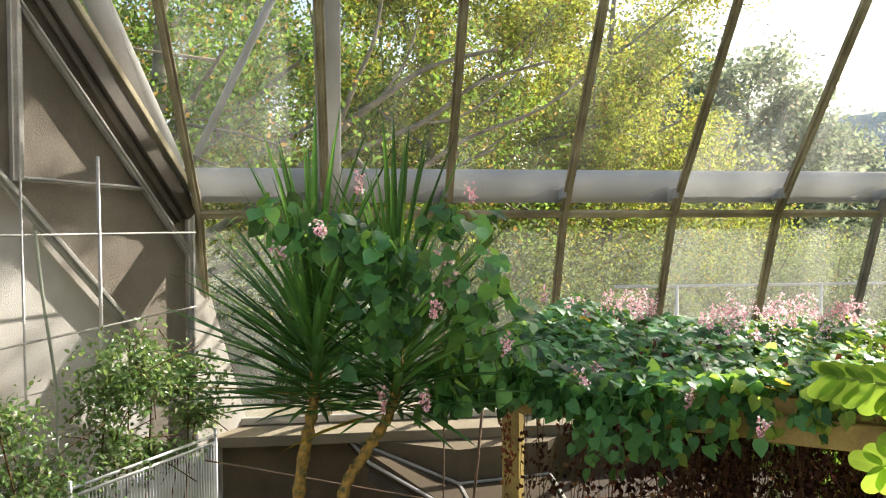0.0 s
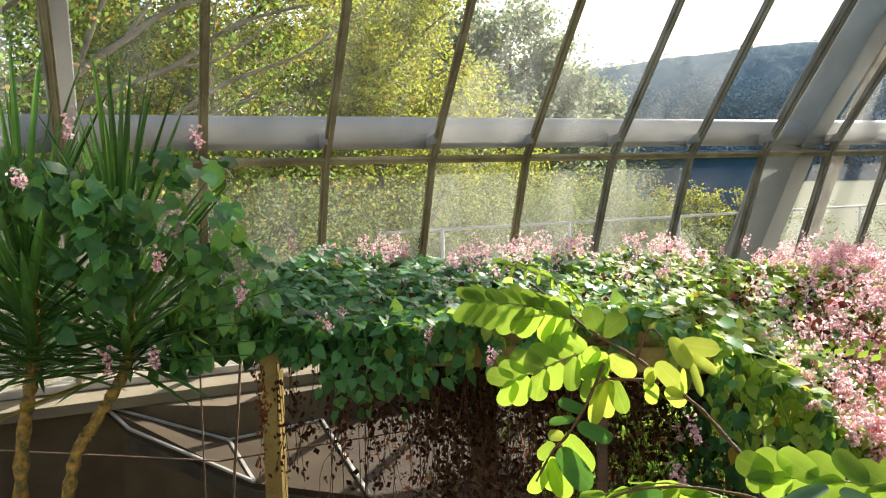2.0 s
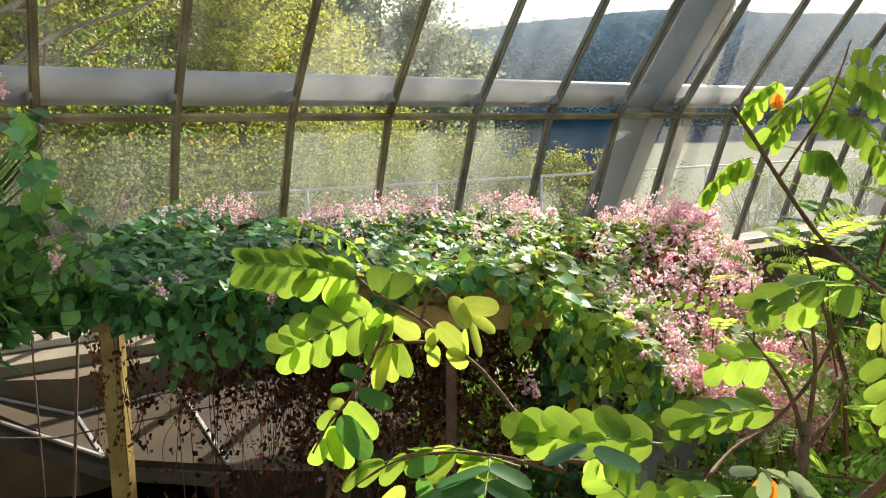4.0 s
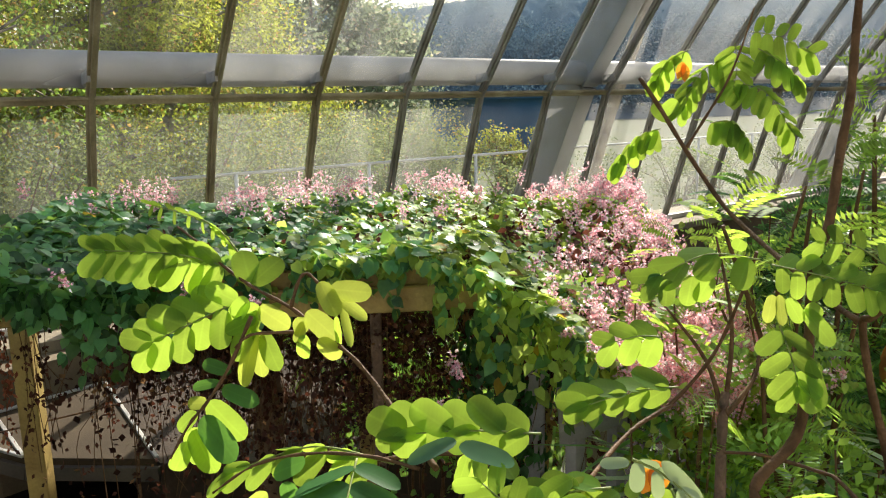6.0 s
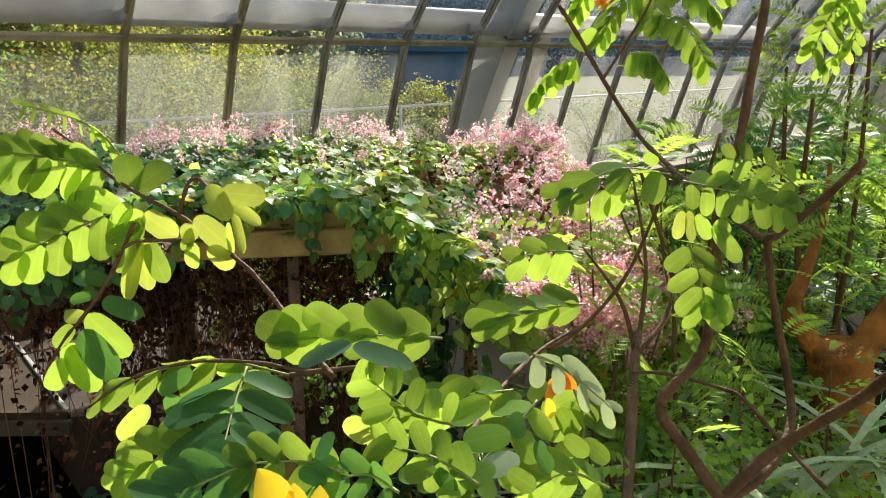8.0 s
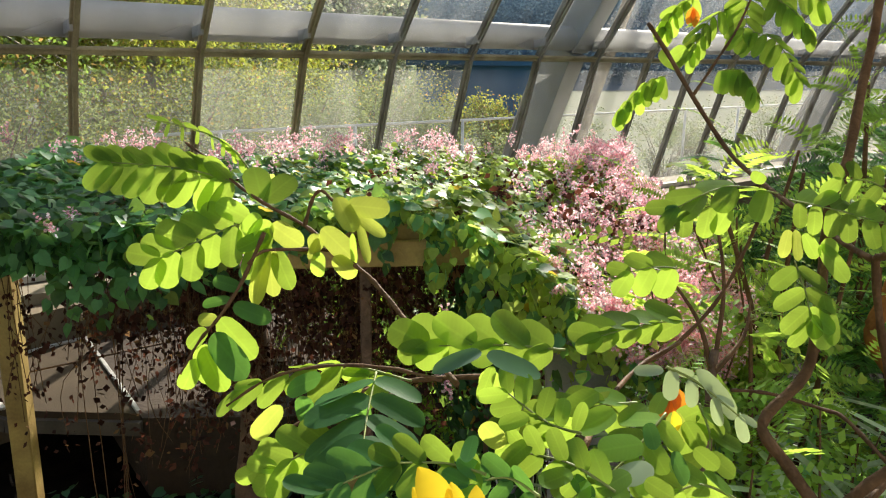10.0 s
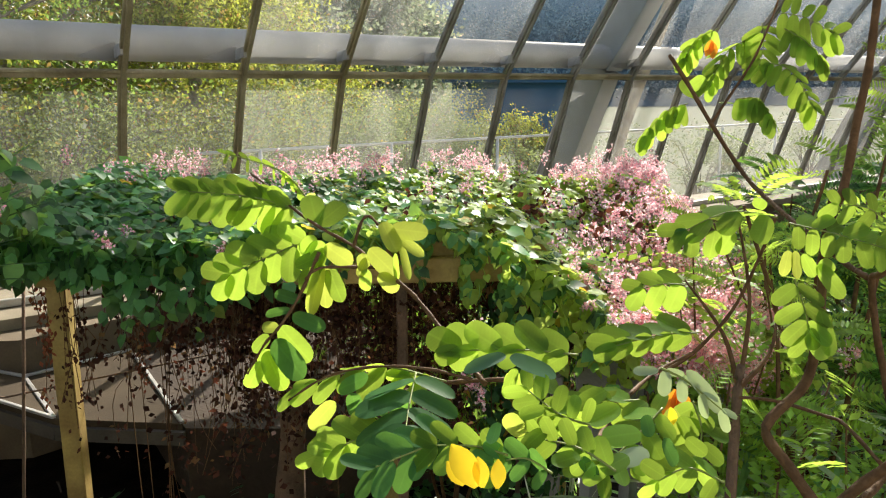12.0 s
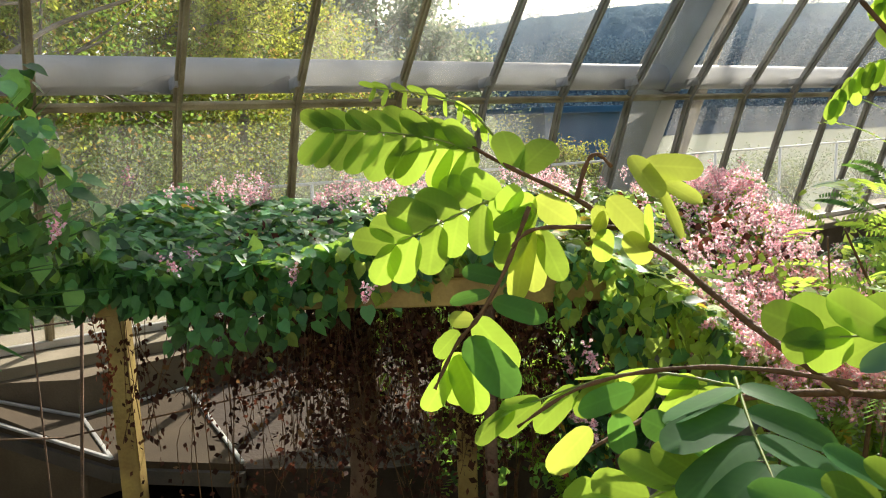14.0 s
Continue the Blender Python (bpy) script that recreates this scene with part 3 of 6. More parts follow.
for c, r, count in (((9.2, 10.2, 11.2), 1.3, 1000), ((8.0, 10.8, 11.4), 1.2, 2600), ((6.6, 11.2, 11.4), 1.2, 2400), ((5.2, 11.6, 11.6), 1.2, 2200), ((3.8, 11.2, 11.2), 1.1, 1900), ((10.0, 9.8, 11.0), 0.9, 300), ((10.8, 10.8, 11.2), 0.55, 1500), ((6.5, 12.7, 11.3), 0.7, 650), ((7.5, 13.5, 11.3), 0.75, 500), ((7.2, 10.2, 12.4), 1.2, 2000), ((4.6, 10.6, 10.4), 0.9, 1400), ((6.0, 12.2, 12.6), 1.0, 1800), ((4.8, 12.6, 12.4), 1.0, 1500)):
    c = Vector(c)
    bm = bmesh.new()
    limb = curve_pts([(10.3, 8.8, 9.8), Vector((10.3, 8.8, 9.8)).lerp(c, 0.5) + Vector((0, 0, 0.5)), c], 5)
    tube(bm, limb, [0.036 - 0.0026 * i for i in range(len(limb))], 6)
    part("bough", bm, M_pale_bark, shade)
    for _ in range(count):
        p = c + Vector((rt.gauss(0, .6), rt.gauss(0, .6), rt.gauss(0, .45))) * r
        # gaps run along the sun's rays, so flecks of light pass
        q = p - SUN_DIR * p.dot(SUN_DIR)
        if noise.noise(q * 2.0) + 0.5 * noise.noise(q * 4.5) < (-0.3 if c.x > 10.5 else 0.02 if c.y > 12.65 else 0.06 if c.x < 8 else -0.06):
            continue
        kite(crown, p, (rt.uniform(-1, 1), rt.uniform(-1, 1), rt.uniform(-1.2, .4)), (rt.uniform(-1, 1), rt.uniform(-1, 1), rt.uniform(0, 1)), 0.16 * rt.uniform(.7, 1.3), 0.05)
crown.put("crown", M_tree, shade, kind="stuff")
tree("tree", "distant tree, haze put in as grey-green leaf colour", (26, 47, 0), 13.5, 6.5, 0.35, 30000, 0.4, M_tree2, 0.15, 31)
tree("tree", "distant round tree, haze put in as grey-green leaf colour", (18.5, 44, 0), 13, 7.0, 0.35, 52000, 0.34, M_tree2, 0.1, 33, gap=0.35)
tree("tree", "distant low tree, haze put in as grey-green leaf colour", (34, 52, 0), 9, 5.5, 0.3, 20000, 0.4, M_tree2, 0.12, 35)


def bush(at, r, h, leaves, leaf, material, label, seed):
    rng = random.Random(seed)
    t = thing("bush", label, "bush", "bushes outside")
    base = Vector(at)
    bm = bmesh.new()
    tips = []
    for k in range(16):
        a = rng.uniform(0, math.tau)
        e = base + Vector((math.cos(a) * r * rng.uniform(.2, 1), math.sin(a) * r * rng.uniform(.2, 1), h * rng.uniform(.45, 1)))
        pts = curve_pts([base + Vector((rng.uniform(-.2, .2), rng.uniform(-.2, .2), -0.1)), base.lerp(e, .5) + Vector((0, 0, .15 * h)), e], 4)
        tube(bm, pts, [0.025 * (1 - .8 * i / (len(pts) - 1)) for i in range(len(pts))], 5)
        tips += pts[3:]
    part("stems", bm, M_bark, t)
    soup = Soup()
    for _ in range(leaves):
        p = rng.choice(tips) + Vector((rng.gauss(0, 1), rng.gauss(0, 1), rng.gauss(0, .9))) * r * 0.18
        p.z = max(p.z, 0.02)
        if noise.noise((p.x * 1.5, p.y * 1.5, p.z * 1.5)) < -0.08:
            continue
        kite(soup, p, (rng.uniform(-1, 1), rng.uniform(-1, 1), rng.uniform(-.5, 1)), (rng.uniform(-1, 1), rng.uniform(-1, 1), rng.uniform(0, 1)), leaf * rng.uniform(.7, 1.3), leaf * .32)
    soup.put("foliage", material, t, kind="stuff")


for k, (x, y, r, h) in enumerate(((-0.5, 11.5, 1.6, 2.6), (2.2, 12.2, 1.7, 2.9), (4.8, 12.6, 1.8, 3.0), (7.4, 13.6, 1.8, 2.9), (10.0, 15.0, 1.9, 2.9), (13.0, 17.5, 1.6, 2.6))):
    bush((x, y, 0), r, h, 19000, 0.06, M_bush, "sunlit yellow-green scrub close outside the glass", 40 + k)
for k, (x, y, r, h) in enumerate(((11.5, 12.6, 1.0, 2.1), (15.2, 14.0, 1.2, 1.9), (18.5, 13.5, 1.4, 1.7), (22, 14.5, 1.6, 1.8), (27, 15, 1.8, 1.9))):
    bush((x, y, 0), r, h, 4000, 0.07, M_bush, "low sunlit bush beside the terrace railing", 60 + k)
for k, (x, y, r, h) in enumerate(((17.4, 20.9, 0.8, 2.1), (18.3, 20.4, 0.8, 2.25), (19.2, 20.0, 0.7, 2.1))):
    bush((x, y, 0), r, h, 5000, 0.09, M_tree, "yellow-green bush before the low shed", 80 + k)

# wooded hills: ridges roughened into tree tops
def hill(name, label, ax, ay, bx, by, h, depth, material, seed, nx=300, ny=40, crown=3.6, leafage=None, trees=0, rise=None):
    a, b = Vector((ax, ay, 0)), Vector((bx, by, 0))
    across = Vector((-(b - a).y, (b - a).x, 0)).normalized()
    if across.y < 0:
        across = -across
    vs, fs = [], []
    for j in range(ny + 1):
        g = j / ny
        for i in range(nx + 1):
            f = i / nx
            p = a.lerp(b, f) + across * (g * depth)
            tall = 0.82 + 0.3 * noise.noise((f * 3 + seed, seed, 0.3))
            if rise:                   # the skyline climbs from one height to another
                k = min(1, max(0, (f - rise[0]) / (rise[1] - rise[0])))
                tall = rise[2] + (rise[3] - rise[2]) * k * k * (3 - 2 * k) + 0.02 * noise.noise((f * 24, seed, 0.3))
            ridge = math.sin(min(1, g * 1.25) * math.pi / 2) * h * tall
            cell = noise.voronoi((p.x / crown, p.y / crown, seed))[0][0]
            lump = noise.fractal((p.x * 0.03 + seed, p.y * 0.03, seed * 1.7), 0.7, 2.1, 3) + (0.9 - cell * 1.3)
            vs.append((p.x, p.y, max(-1.0, ridge * min(1, 6 * f, 6 * (1 - f)) + lump * 0.7 * min(1, 3 * g))))
    for j in range(ny):
        for i in range(nx):
            o = j * (nx + 1) + i
            fs.append((o, o + 1, o + nx + 2, o + nx + 1))
    me = bpy.data.meshes.new(name)
    me.from_pydata(vs, [], fs)
    me.materials.append(material)
    ob = tagged(new(name, me), label, "hill", kind="structure")
    if not leafage:
        return ob
    rw, woods = random.Random(int(seed * 10)), Soup()      # loose tree crowns along the slope
    for _ in range(trees):
        i, j = rw.randrange(nx), rw.randrange(2, int(ny * 0.86))
        c = Vector(vs[j * (nx + 1) + i])
        r = rw.uniform(0.7, 1.4) * crown * 0.6
        for _ in range(80):
            p = c + Vector((rw.gauss(0, .7) * r, rw.gauss(0, .7) * r, r * (0.6 + rw.gauss(0, .55))))
            kite(woods, p, (rw.uniform(-1, 1), rw.uniform(-1, 1), rw.uniform(-1, .6)), (rw.uniform(-1, 1), rw.uniform(-1, 1), rw.uniform(0, 1)), r * rw.uniform(.11, .24), r * 0.07)
    woods.put("tree_crowns", leafage, ob, kind="stuff")
    return ob


# blue shade of the near slope, haze of the ridge: both in the colours
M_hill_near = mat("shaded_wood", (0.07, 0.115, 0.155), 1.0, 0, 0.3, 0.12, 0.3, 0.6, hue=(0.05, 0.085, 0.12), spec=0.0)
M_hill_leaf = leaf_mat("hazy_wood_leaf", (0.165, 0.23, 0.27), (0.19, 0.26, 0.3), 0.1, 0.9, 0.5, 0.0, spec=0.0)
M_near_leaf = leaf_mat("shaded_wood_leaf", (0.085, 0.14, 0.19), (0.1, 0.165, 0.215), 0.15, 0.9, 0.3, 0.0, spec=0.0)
hill("backdrop", "wooded ridge, haze painted in as pale blue", 60, 260, 420, 60, 52, 90, M_hill, 2.3, leafage=M_hill_leaf, trees=1200, rise=(0.26, 0.43, 0.76, 0.89))
hill("backdrop", "nearer wooded slope, blue shade painted in", 24, 92, 160, 40, 14, 40, M_hill_near, 5.1, 160, 30, 3.4, M_near_leaf, 1400)
shed = thing("low_shed", "long low shed beyond the terrace, blue shade painted in", "shed")
# the blue of the shade is put into the cladding colour
M_shed = mat("blue_shade_cladding", (0.05, 0.13, 0.23), 0.9, 0, 0.15, 0.8, 0.2, 12, hue=(0.04, 0.105, 0.19), spec=0.05)
bm = bmesh.new()
box(bm, (25.6, 30, -0.1), (31.2, 34, 3.1))
part("wall", bm, M_shed, shed)
bm = bmesh.new()
box(bm, (25.2, 29.6, 3.1), (31.6, 34.4, 3.45), 0.05)
part("roof", bm, M_shed, shed)
bm = bmesh.new()
box(bm, (2, 8.9, -0.15), (32, 11.6, 0.0))
tagged(mesh_ob("pavement", bm, M_concrete), "pale concrete terrace outside the glass", "pavement", kind="structure")


# ---- the arbour with its flowering climber ----
U, V = Vector((0.848, -0.53, 0)), Vector((0.53, 0.848, 0))     # along and across the arbour


def pg(u, v, z):
    return U * u + V * v + Vector((0, 0, z))


arbour = thing("arbour", "yellow-stained timber arbour under a flowering climber", "arbour")


def timber(name, a, b, w, h, label=""):
    bm = bmesh.new()
    beam(bm, a, b, w, h, (0, 0, 1) if abs((Vector(b) - Vector(a)).normalized().z) < 0.9 else U, 0.006)
    return part(name, bm, M_wood, arbour, label)


BACK, FRONT = 5.0, 3.96
timber("beam", pg(-1.55, BACK, 2.36), pg(1.3, BACK, 2.36), 0.06, 0.16)
timber("beam", pg(-1.3, FRONT, 2.45), pg(0.6, FRONT, 2.45), 0.06, 0.17)
timber("beam", pg(-0.35, FRONT - 0.06, 2.42), pg(0.62, FRONT - 0.06, 2.42), 0.035, 0.1)
for u in (-1.66, 0.05, 1.0):
    timber("post", pg(u, BACK, 0.0), pg(u, BACK, 2.3), 0.1, 0.1)
# slim post in dark bark colour, standing in for its shade
bm = bmesh.new()
beam(bm, pg(0.1, FRONT + 0.05, 0.0), pg(0.1, FRONT + 0.05, 2.36), 0.045, 0.045, U, 0.006)
part("post", bm, M_bark, arbour, "slim post, dark brown in place of shade")
for k in range(6):
    u = -1.3 + 0.37 * k
    timber("rafter", pg(u, FRONT - 0.06, 2.5), pg(u, BACK + 0.3, 2.5), 0.045, 0.07)

HEART = ((0.0, 0.0), (0.08, 0.27), (0.2, 0.4), (0.36, 0.41), (0.55, 0.33), (0.78, 0.16), (1.0, 0.0))


def heart(soup, p, d, n, L):
    """A heart-shaped leaf with lobes behind its stalk, folded along the rib."""
    d, s, u = frame_of(d, n)
    p = Vector(p)
    vs, fs = [], []
    for a, w in HEART:
        mid = p + d * (a * L) - u * (0.18 * L * a * a)
        back = d * (-0.13 * L if 0.05 < a < 0.2 else 0)
        e = u * (w * L * (0.22 - 0.3 * a))
        vs += [tuple(mid), tuple(mid + s * (w * L) + e + back), tuple(mid - s * (w * L) + e + back)]
    for i in range(len(HEART) - 1):
        o, q = 3 * i, 3 * i + 3
        fs += [(o, q, q + 1, o + 1), (o, o + 2, q + 2, q)]
    soup.add(vs, fs)


def canopy_z(u, v):
    """The uneven top of the climber: higher at its back and beside the palm-like plant."""
    w = noise.noise((u * 1.7, v * 1.9, 0.4)) * 0.07 + noise.noise((u * 5, v * 5, 3.1)) * 0.045
    s = min(1, max(0, (u - 0.5) / 0.6))
    w -= 0.36 * s * min(1, max(0, (5.0 - v) / 1.4))
    return 2.56 + w + 0.05 * max(0, (v - 4.3)) + 0.16 * max(0, -0.9 - u)


def front_edge(u):
    s = min(1, max(0, (u - 0.1) / 0.6))
    return 3.88 - 0.33 * s * s * (3 - 2 * s) + 0.07 * noise.noise((u * 2.1, 7.7, 0.0)) + 0.05 * noise.noise((u * 7, 2.2, 0.0))


def drape(u):
    """How far down the climber hangs in front."""
    d = 0.25 + 0.2 * noise.noise((u * 2.6, 1.3, 4.0)) + 0.1 * noise.noise((u * 8, 1.3, 4.0))
    if -0.1 < u < 0.75:
        d = 0.05 + 0.3 * max(0, noise.noise((u * 9, 4.4, 1.0)))
    if 0.45 < u < 0.75:
        d = 0.3 + 0.1 * noise.noise((u * 9, 1.4, 1.0))
    if u < -1.0:
        d *= 0.5
    if u > 0.75:
        d *= 0.65
    return d


climber = thing("climber", "dense green climber with heart-shaped leaves and pink flower sprays", "climbing plant")
rng = random.Random(5)


def rdir_r():
    while True:
        q = Vector((rng.uniform(-1, 1), rng.uniform(-1, 1), rng.uniform(-1, 1)))
        if 0.05 < q.length < 1:
            return q.normalized()


leaves = Soup()
# leaves in the brighter tint that stands for sun on them
young = Soup()
singles = []                      # the leaves that hang nearest, each one a piece of its own


def climber_leaf(p, d, n, L):
    if len(singles) < 260 and rng.random() < 0.33 and (p - Vector((0.6, 0.9, 3.1))).length < 3.3:
        singles.append((p, d, n, L))
    else:
        heart(leaves, p, d, n, L)


for k in range(11500):            # top: a closed layer of leaves with looser ones above
    u, v = rng.uniform(-1.45, 1.5), rng.uniform(3.45, 5.45)
    if v < front_edge(u) - 0.04:
        continue
    deep = k % 3 == 0
    if deep and u > 0.1:
        continue
    z = canopy_z(u, v) + (-0.09 if deep else 0.025) - abs(rng.gauss(0, 0.03))
    n = Vector((rng.gauss(0.12, .3), rng.gauss(-.22, .3), 1))
    d = Vector((rng.gauss(0, 1), rng.gauss(-.7, .8), rng.gauss(-.2, .25)))
    # more of the brighter copy towards the sunny end, in place of sunlight
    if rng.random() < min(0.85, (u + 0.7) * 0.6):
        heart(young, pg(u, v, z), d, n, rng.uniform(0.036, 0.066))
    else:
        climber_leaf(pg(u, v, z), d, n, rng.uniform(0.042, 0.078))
for _ in range(3000):             # front drape and its right-hand end
    if rng.random() < 0.72:
        u = rng.uniform(-1.45, 1.5)
        f = rng.random()
        p = pg(u, front_edge(u) + 0.12 * (1 - f) * rng.random() + rng.uniform(-.09, .07), canopy_z(u, front_edge(u)) + 0.02 - f * drape(u) * rng.uniform(.5, 1.35))
        out = -V
    else:
        v, f = rng.uniform(3.45, 5.3), rng.random()
        p = pg(1.45 + rng.uniform(-.08, .1), v, canopy_z(1.45, v) + 0.02 - f * (0.3 + 0.15 * noise.noise((v * 3, 0, 0))))
        out = U
    n = out * 0.7 + Vector((rng.gauss(0, .6), rng.gauss(0, .6), 0.6 + rng.gauss(0, .4)))
    d = Vector((rng.gauss(0, .6), rng.gauss(0, .6), -1)) + out * 0.3
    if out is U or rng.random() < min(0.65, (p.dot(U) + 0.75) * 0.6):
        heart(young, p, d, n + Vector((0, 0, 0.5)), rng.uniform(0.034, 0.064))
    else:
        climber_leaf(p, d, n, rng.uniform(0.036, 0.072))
for _ in range(900):              # left end, down over the palm-like plant's foot
    v, f = rng.uniform(3.45, 5.3), rng.random()
    p = pg(-1.42 + rng.uniform(-.1, .08), v, 2.66 - f * 0.2)
    climber_leaf(p, Vector((rng.gauss(0, .5), rng.gauss(0, .5), -1)), -U + Vector((rng.gauss(0, .4), rng.gauss(-.5, .4), .6)), rng.uniform(.05, .085))
# mantle over the palm-like plant, in uneven lumps: middle, radii, leaves
LUMPS = ((0.1, 3.68, 3.18, 0.17, 0.12, 0.09, 45), (0.3, 3.62, 3.1, 0.2, 0.14, 0.1, 90), (0.85, 3.9, 2.62, 0.16, 0.18, 0.16, 110), (0.62, 3.6, 3.0, 0.25, 0.2, 0.19, 200),
         (0.4, 3.56, 2.95, 0.16, 0.16, 0.2, 110), (0.82, 3.72, 2.8, 0.16, 0.2, 0.16, 95), (0.36, 3.6, 2.72, 0.13, 0.14, 0.14, 28), (0.72, 3.74, 3.17, 0.13, 0.15, 0.1, 60))
for cx, cy, cz, rx, ry, rz, count in LUMPS:
    for _ in range(count):
        o = rdir_r()
        if o.y > 0.35:
            o.y = -o.y
        r = rng.uniform(0.6, 1.15)
        p = Vector((cx + rx * r * o.x, cy + ry * r * o.y, cz + rz * r * o.z))
        if noise.noise((p.x * 6, p.y * 6, p.z * 6)) < -0.15:
            continue
        climber_leaf(p, Vector((rng.gauss(0, .7), rng.gauss(-.2, .6), -.6)) + o * .3, o * .4 + Vector((rng.gauss(0, .45), rng.gauss(-.5, .45), rng.gauss(.75, .4))), rng.uniform(.045, .08))
young.put("young_foliage", M_vine_sunlit, climber, "yellow-green leaves tinted as if sunlit", kind="stuff", smooth=True)
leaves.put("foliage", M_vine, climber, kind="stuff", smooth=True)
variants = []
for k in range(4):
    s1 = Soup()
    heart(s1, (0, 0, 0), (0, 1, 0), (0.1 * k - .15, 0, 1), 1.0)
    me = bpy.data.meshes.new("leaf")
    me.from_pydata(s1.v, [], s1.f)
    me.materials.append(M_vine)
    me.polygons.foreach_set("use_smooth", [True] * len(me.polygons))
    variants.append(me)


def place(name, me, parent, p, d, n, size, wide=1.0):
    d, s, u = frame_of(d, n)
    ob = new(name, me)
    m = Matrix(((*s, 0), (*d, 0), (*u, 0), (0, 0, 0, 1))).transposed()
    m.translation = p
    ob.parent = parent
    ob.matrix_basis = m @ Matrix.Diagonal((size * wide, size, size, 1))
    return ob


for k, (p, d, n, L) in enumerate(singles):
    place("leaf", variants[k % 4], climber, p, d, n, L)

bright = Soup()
for _ in range(2300):             # loose small leaves at the far end, in the sun-brightened leaf colour
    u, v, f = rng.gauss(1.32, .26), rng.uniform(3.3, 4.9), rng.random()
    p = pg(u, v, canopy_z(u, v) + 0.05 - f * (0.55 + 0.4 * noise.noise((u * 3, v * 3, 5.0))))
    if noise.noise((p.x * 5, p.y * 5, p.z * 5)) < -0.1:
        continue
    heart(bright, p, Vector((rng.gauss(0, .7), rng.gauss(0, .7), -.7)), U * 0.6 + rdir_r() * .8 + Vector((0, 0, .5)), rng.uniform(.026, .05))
bright.put("hanging_leaves", M_vine_sunlit, climber, "pale leaves tinted as if sunlit", kind="stuff")

# flower sprays
flowers = Soup()


def spray(p, axis, L, count, size=0.011):
    axis = Vector(axis).normalized()
    for _ in range(count):
        f = rng.random()
        c = Vector(p) + axis * (L * f) + rdir_r() * (0.5 * L * (1 - f * 0.6)) * rng.uniform(.3, 1)
        d = rdir_r()
        for k in range(3):
            kite(flowers, c, (d + rdir_r() * 0.9), rdir_r(), size * rng.uniform(.8, 1.5), size * 0.45)


for _ in range(230):              # along the back edge
    u = rng.uniform(-1.35, 1.5) + 0.3 * noise.noise((rng.random() * 9, 0, 0))
    v = rng.gauss(5.2, 0.22)
    if noise.noise((u * 3, 2.0, 0)) < -0.1:
        continue
    spray(pg(u, v, canopy_z(u, v) + rng.uniform(0, .05)), Vector((rng.gauss(0, .5), rng.gauss(0, .5), 1)), rng.uniform(.05, .12), 22)
for _ in range(270):              # thick at the sunny end
    u, v = 1.5 - abs(rng.gauss(0, .26)), rng.uniform(3.6, 5.3)
    spray(pg(u, v, canopy_z(u, v) + rng.uniform(0, .06)), Vector((rng.gauss(0, .6), rng.gauss(0, .6), 1)), rng.uniform(.05, .11), 24)
for _ in range(520):              # hanging at the sunny front corner
    u = rng.gauss(1.14, .17)
    v = front_edge(u) + abs(rng.gauss(0, .42)) - .16
    spray(pg(u, v, canopy_z(u, v) - rng.uniform(-.12, .05)), Vector((rng.gauss(0, .5), rng.gauss(0, .5), -1)), rng.uniform(.05, .1), 26)
for p in ((2.09, 2.74, 2.36), (2.03, 2.76, 2.2), (2.07, 2.72, 2.14), (1.29, 3.88, 2.6), (1.37, 3.9, 2.5), (2.44, 3.23, 2.14), (2.44, 3.18, 1.97), (2.77, 3.1, 2.2), (2.85, 3.02, 2.15), (0.83, 3.42, 2.8), (0.58, 3.36, 2.93), (0.66, 3.62, 2.95), (0.34, 3.68, 3.34), (0.2, 3.5, 3.18), (0.42, 3.5, 2.6), (0.55, 3.42, 2.62), (0.72, 3.6, 3.3), (0.62, 3.55, 3.08), (0.66, 3.52, 3.0), (1.2, 4.3, 2.86), (1.15, 3.7, 2.62), (1.55, 3.6, 2.55), (1.7, 3.35, 2.5), (0.06, 3.55, 3.1)):
    spray(Vector(p) + Vector((0, -0.04, 0)), Vector((rng.gauss(0, .3), -.5, -.8)), 0.07, 30)
flowers.put("blossom", M_pink, climber, "pink flower sprays", kind="stuff")

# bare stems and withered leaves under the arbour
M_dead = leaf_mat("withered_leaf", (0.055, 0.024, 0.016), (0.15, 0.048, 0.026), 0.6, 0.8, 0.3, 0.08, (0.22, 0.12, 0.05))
bm = bmesh.new()
dead = Soup()
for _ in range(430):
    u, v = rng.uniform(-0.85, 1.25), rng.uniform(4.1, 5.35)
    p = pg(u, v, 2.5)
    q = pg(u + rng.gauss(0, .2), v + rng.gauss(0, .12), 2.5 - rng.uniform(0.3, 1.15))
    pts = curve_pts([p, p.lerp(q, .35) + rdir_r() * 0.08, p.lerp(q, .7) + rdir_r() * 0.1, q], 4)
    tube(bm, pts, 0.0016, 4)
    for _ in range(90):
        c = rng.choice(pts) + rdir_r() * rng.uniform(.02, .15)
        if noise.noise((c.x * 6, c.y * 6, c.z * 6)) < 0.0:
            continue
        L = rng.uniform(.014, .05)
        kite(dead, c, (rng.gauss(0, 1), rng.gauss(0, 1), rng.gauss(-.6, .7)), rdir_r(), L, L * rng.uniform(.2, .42))
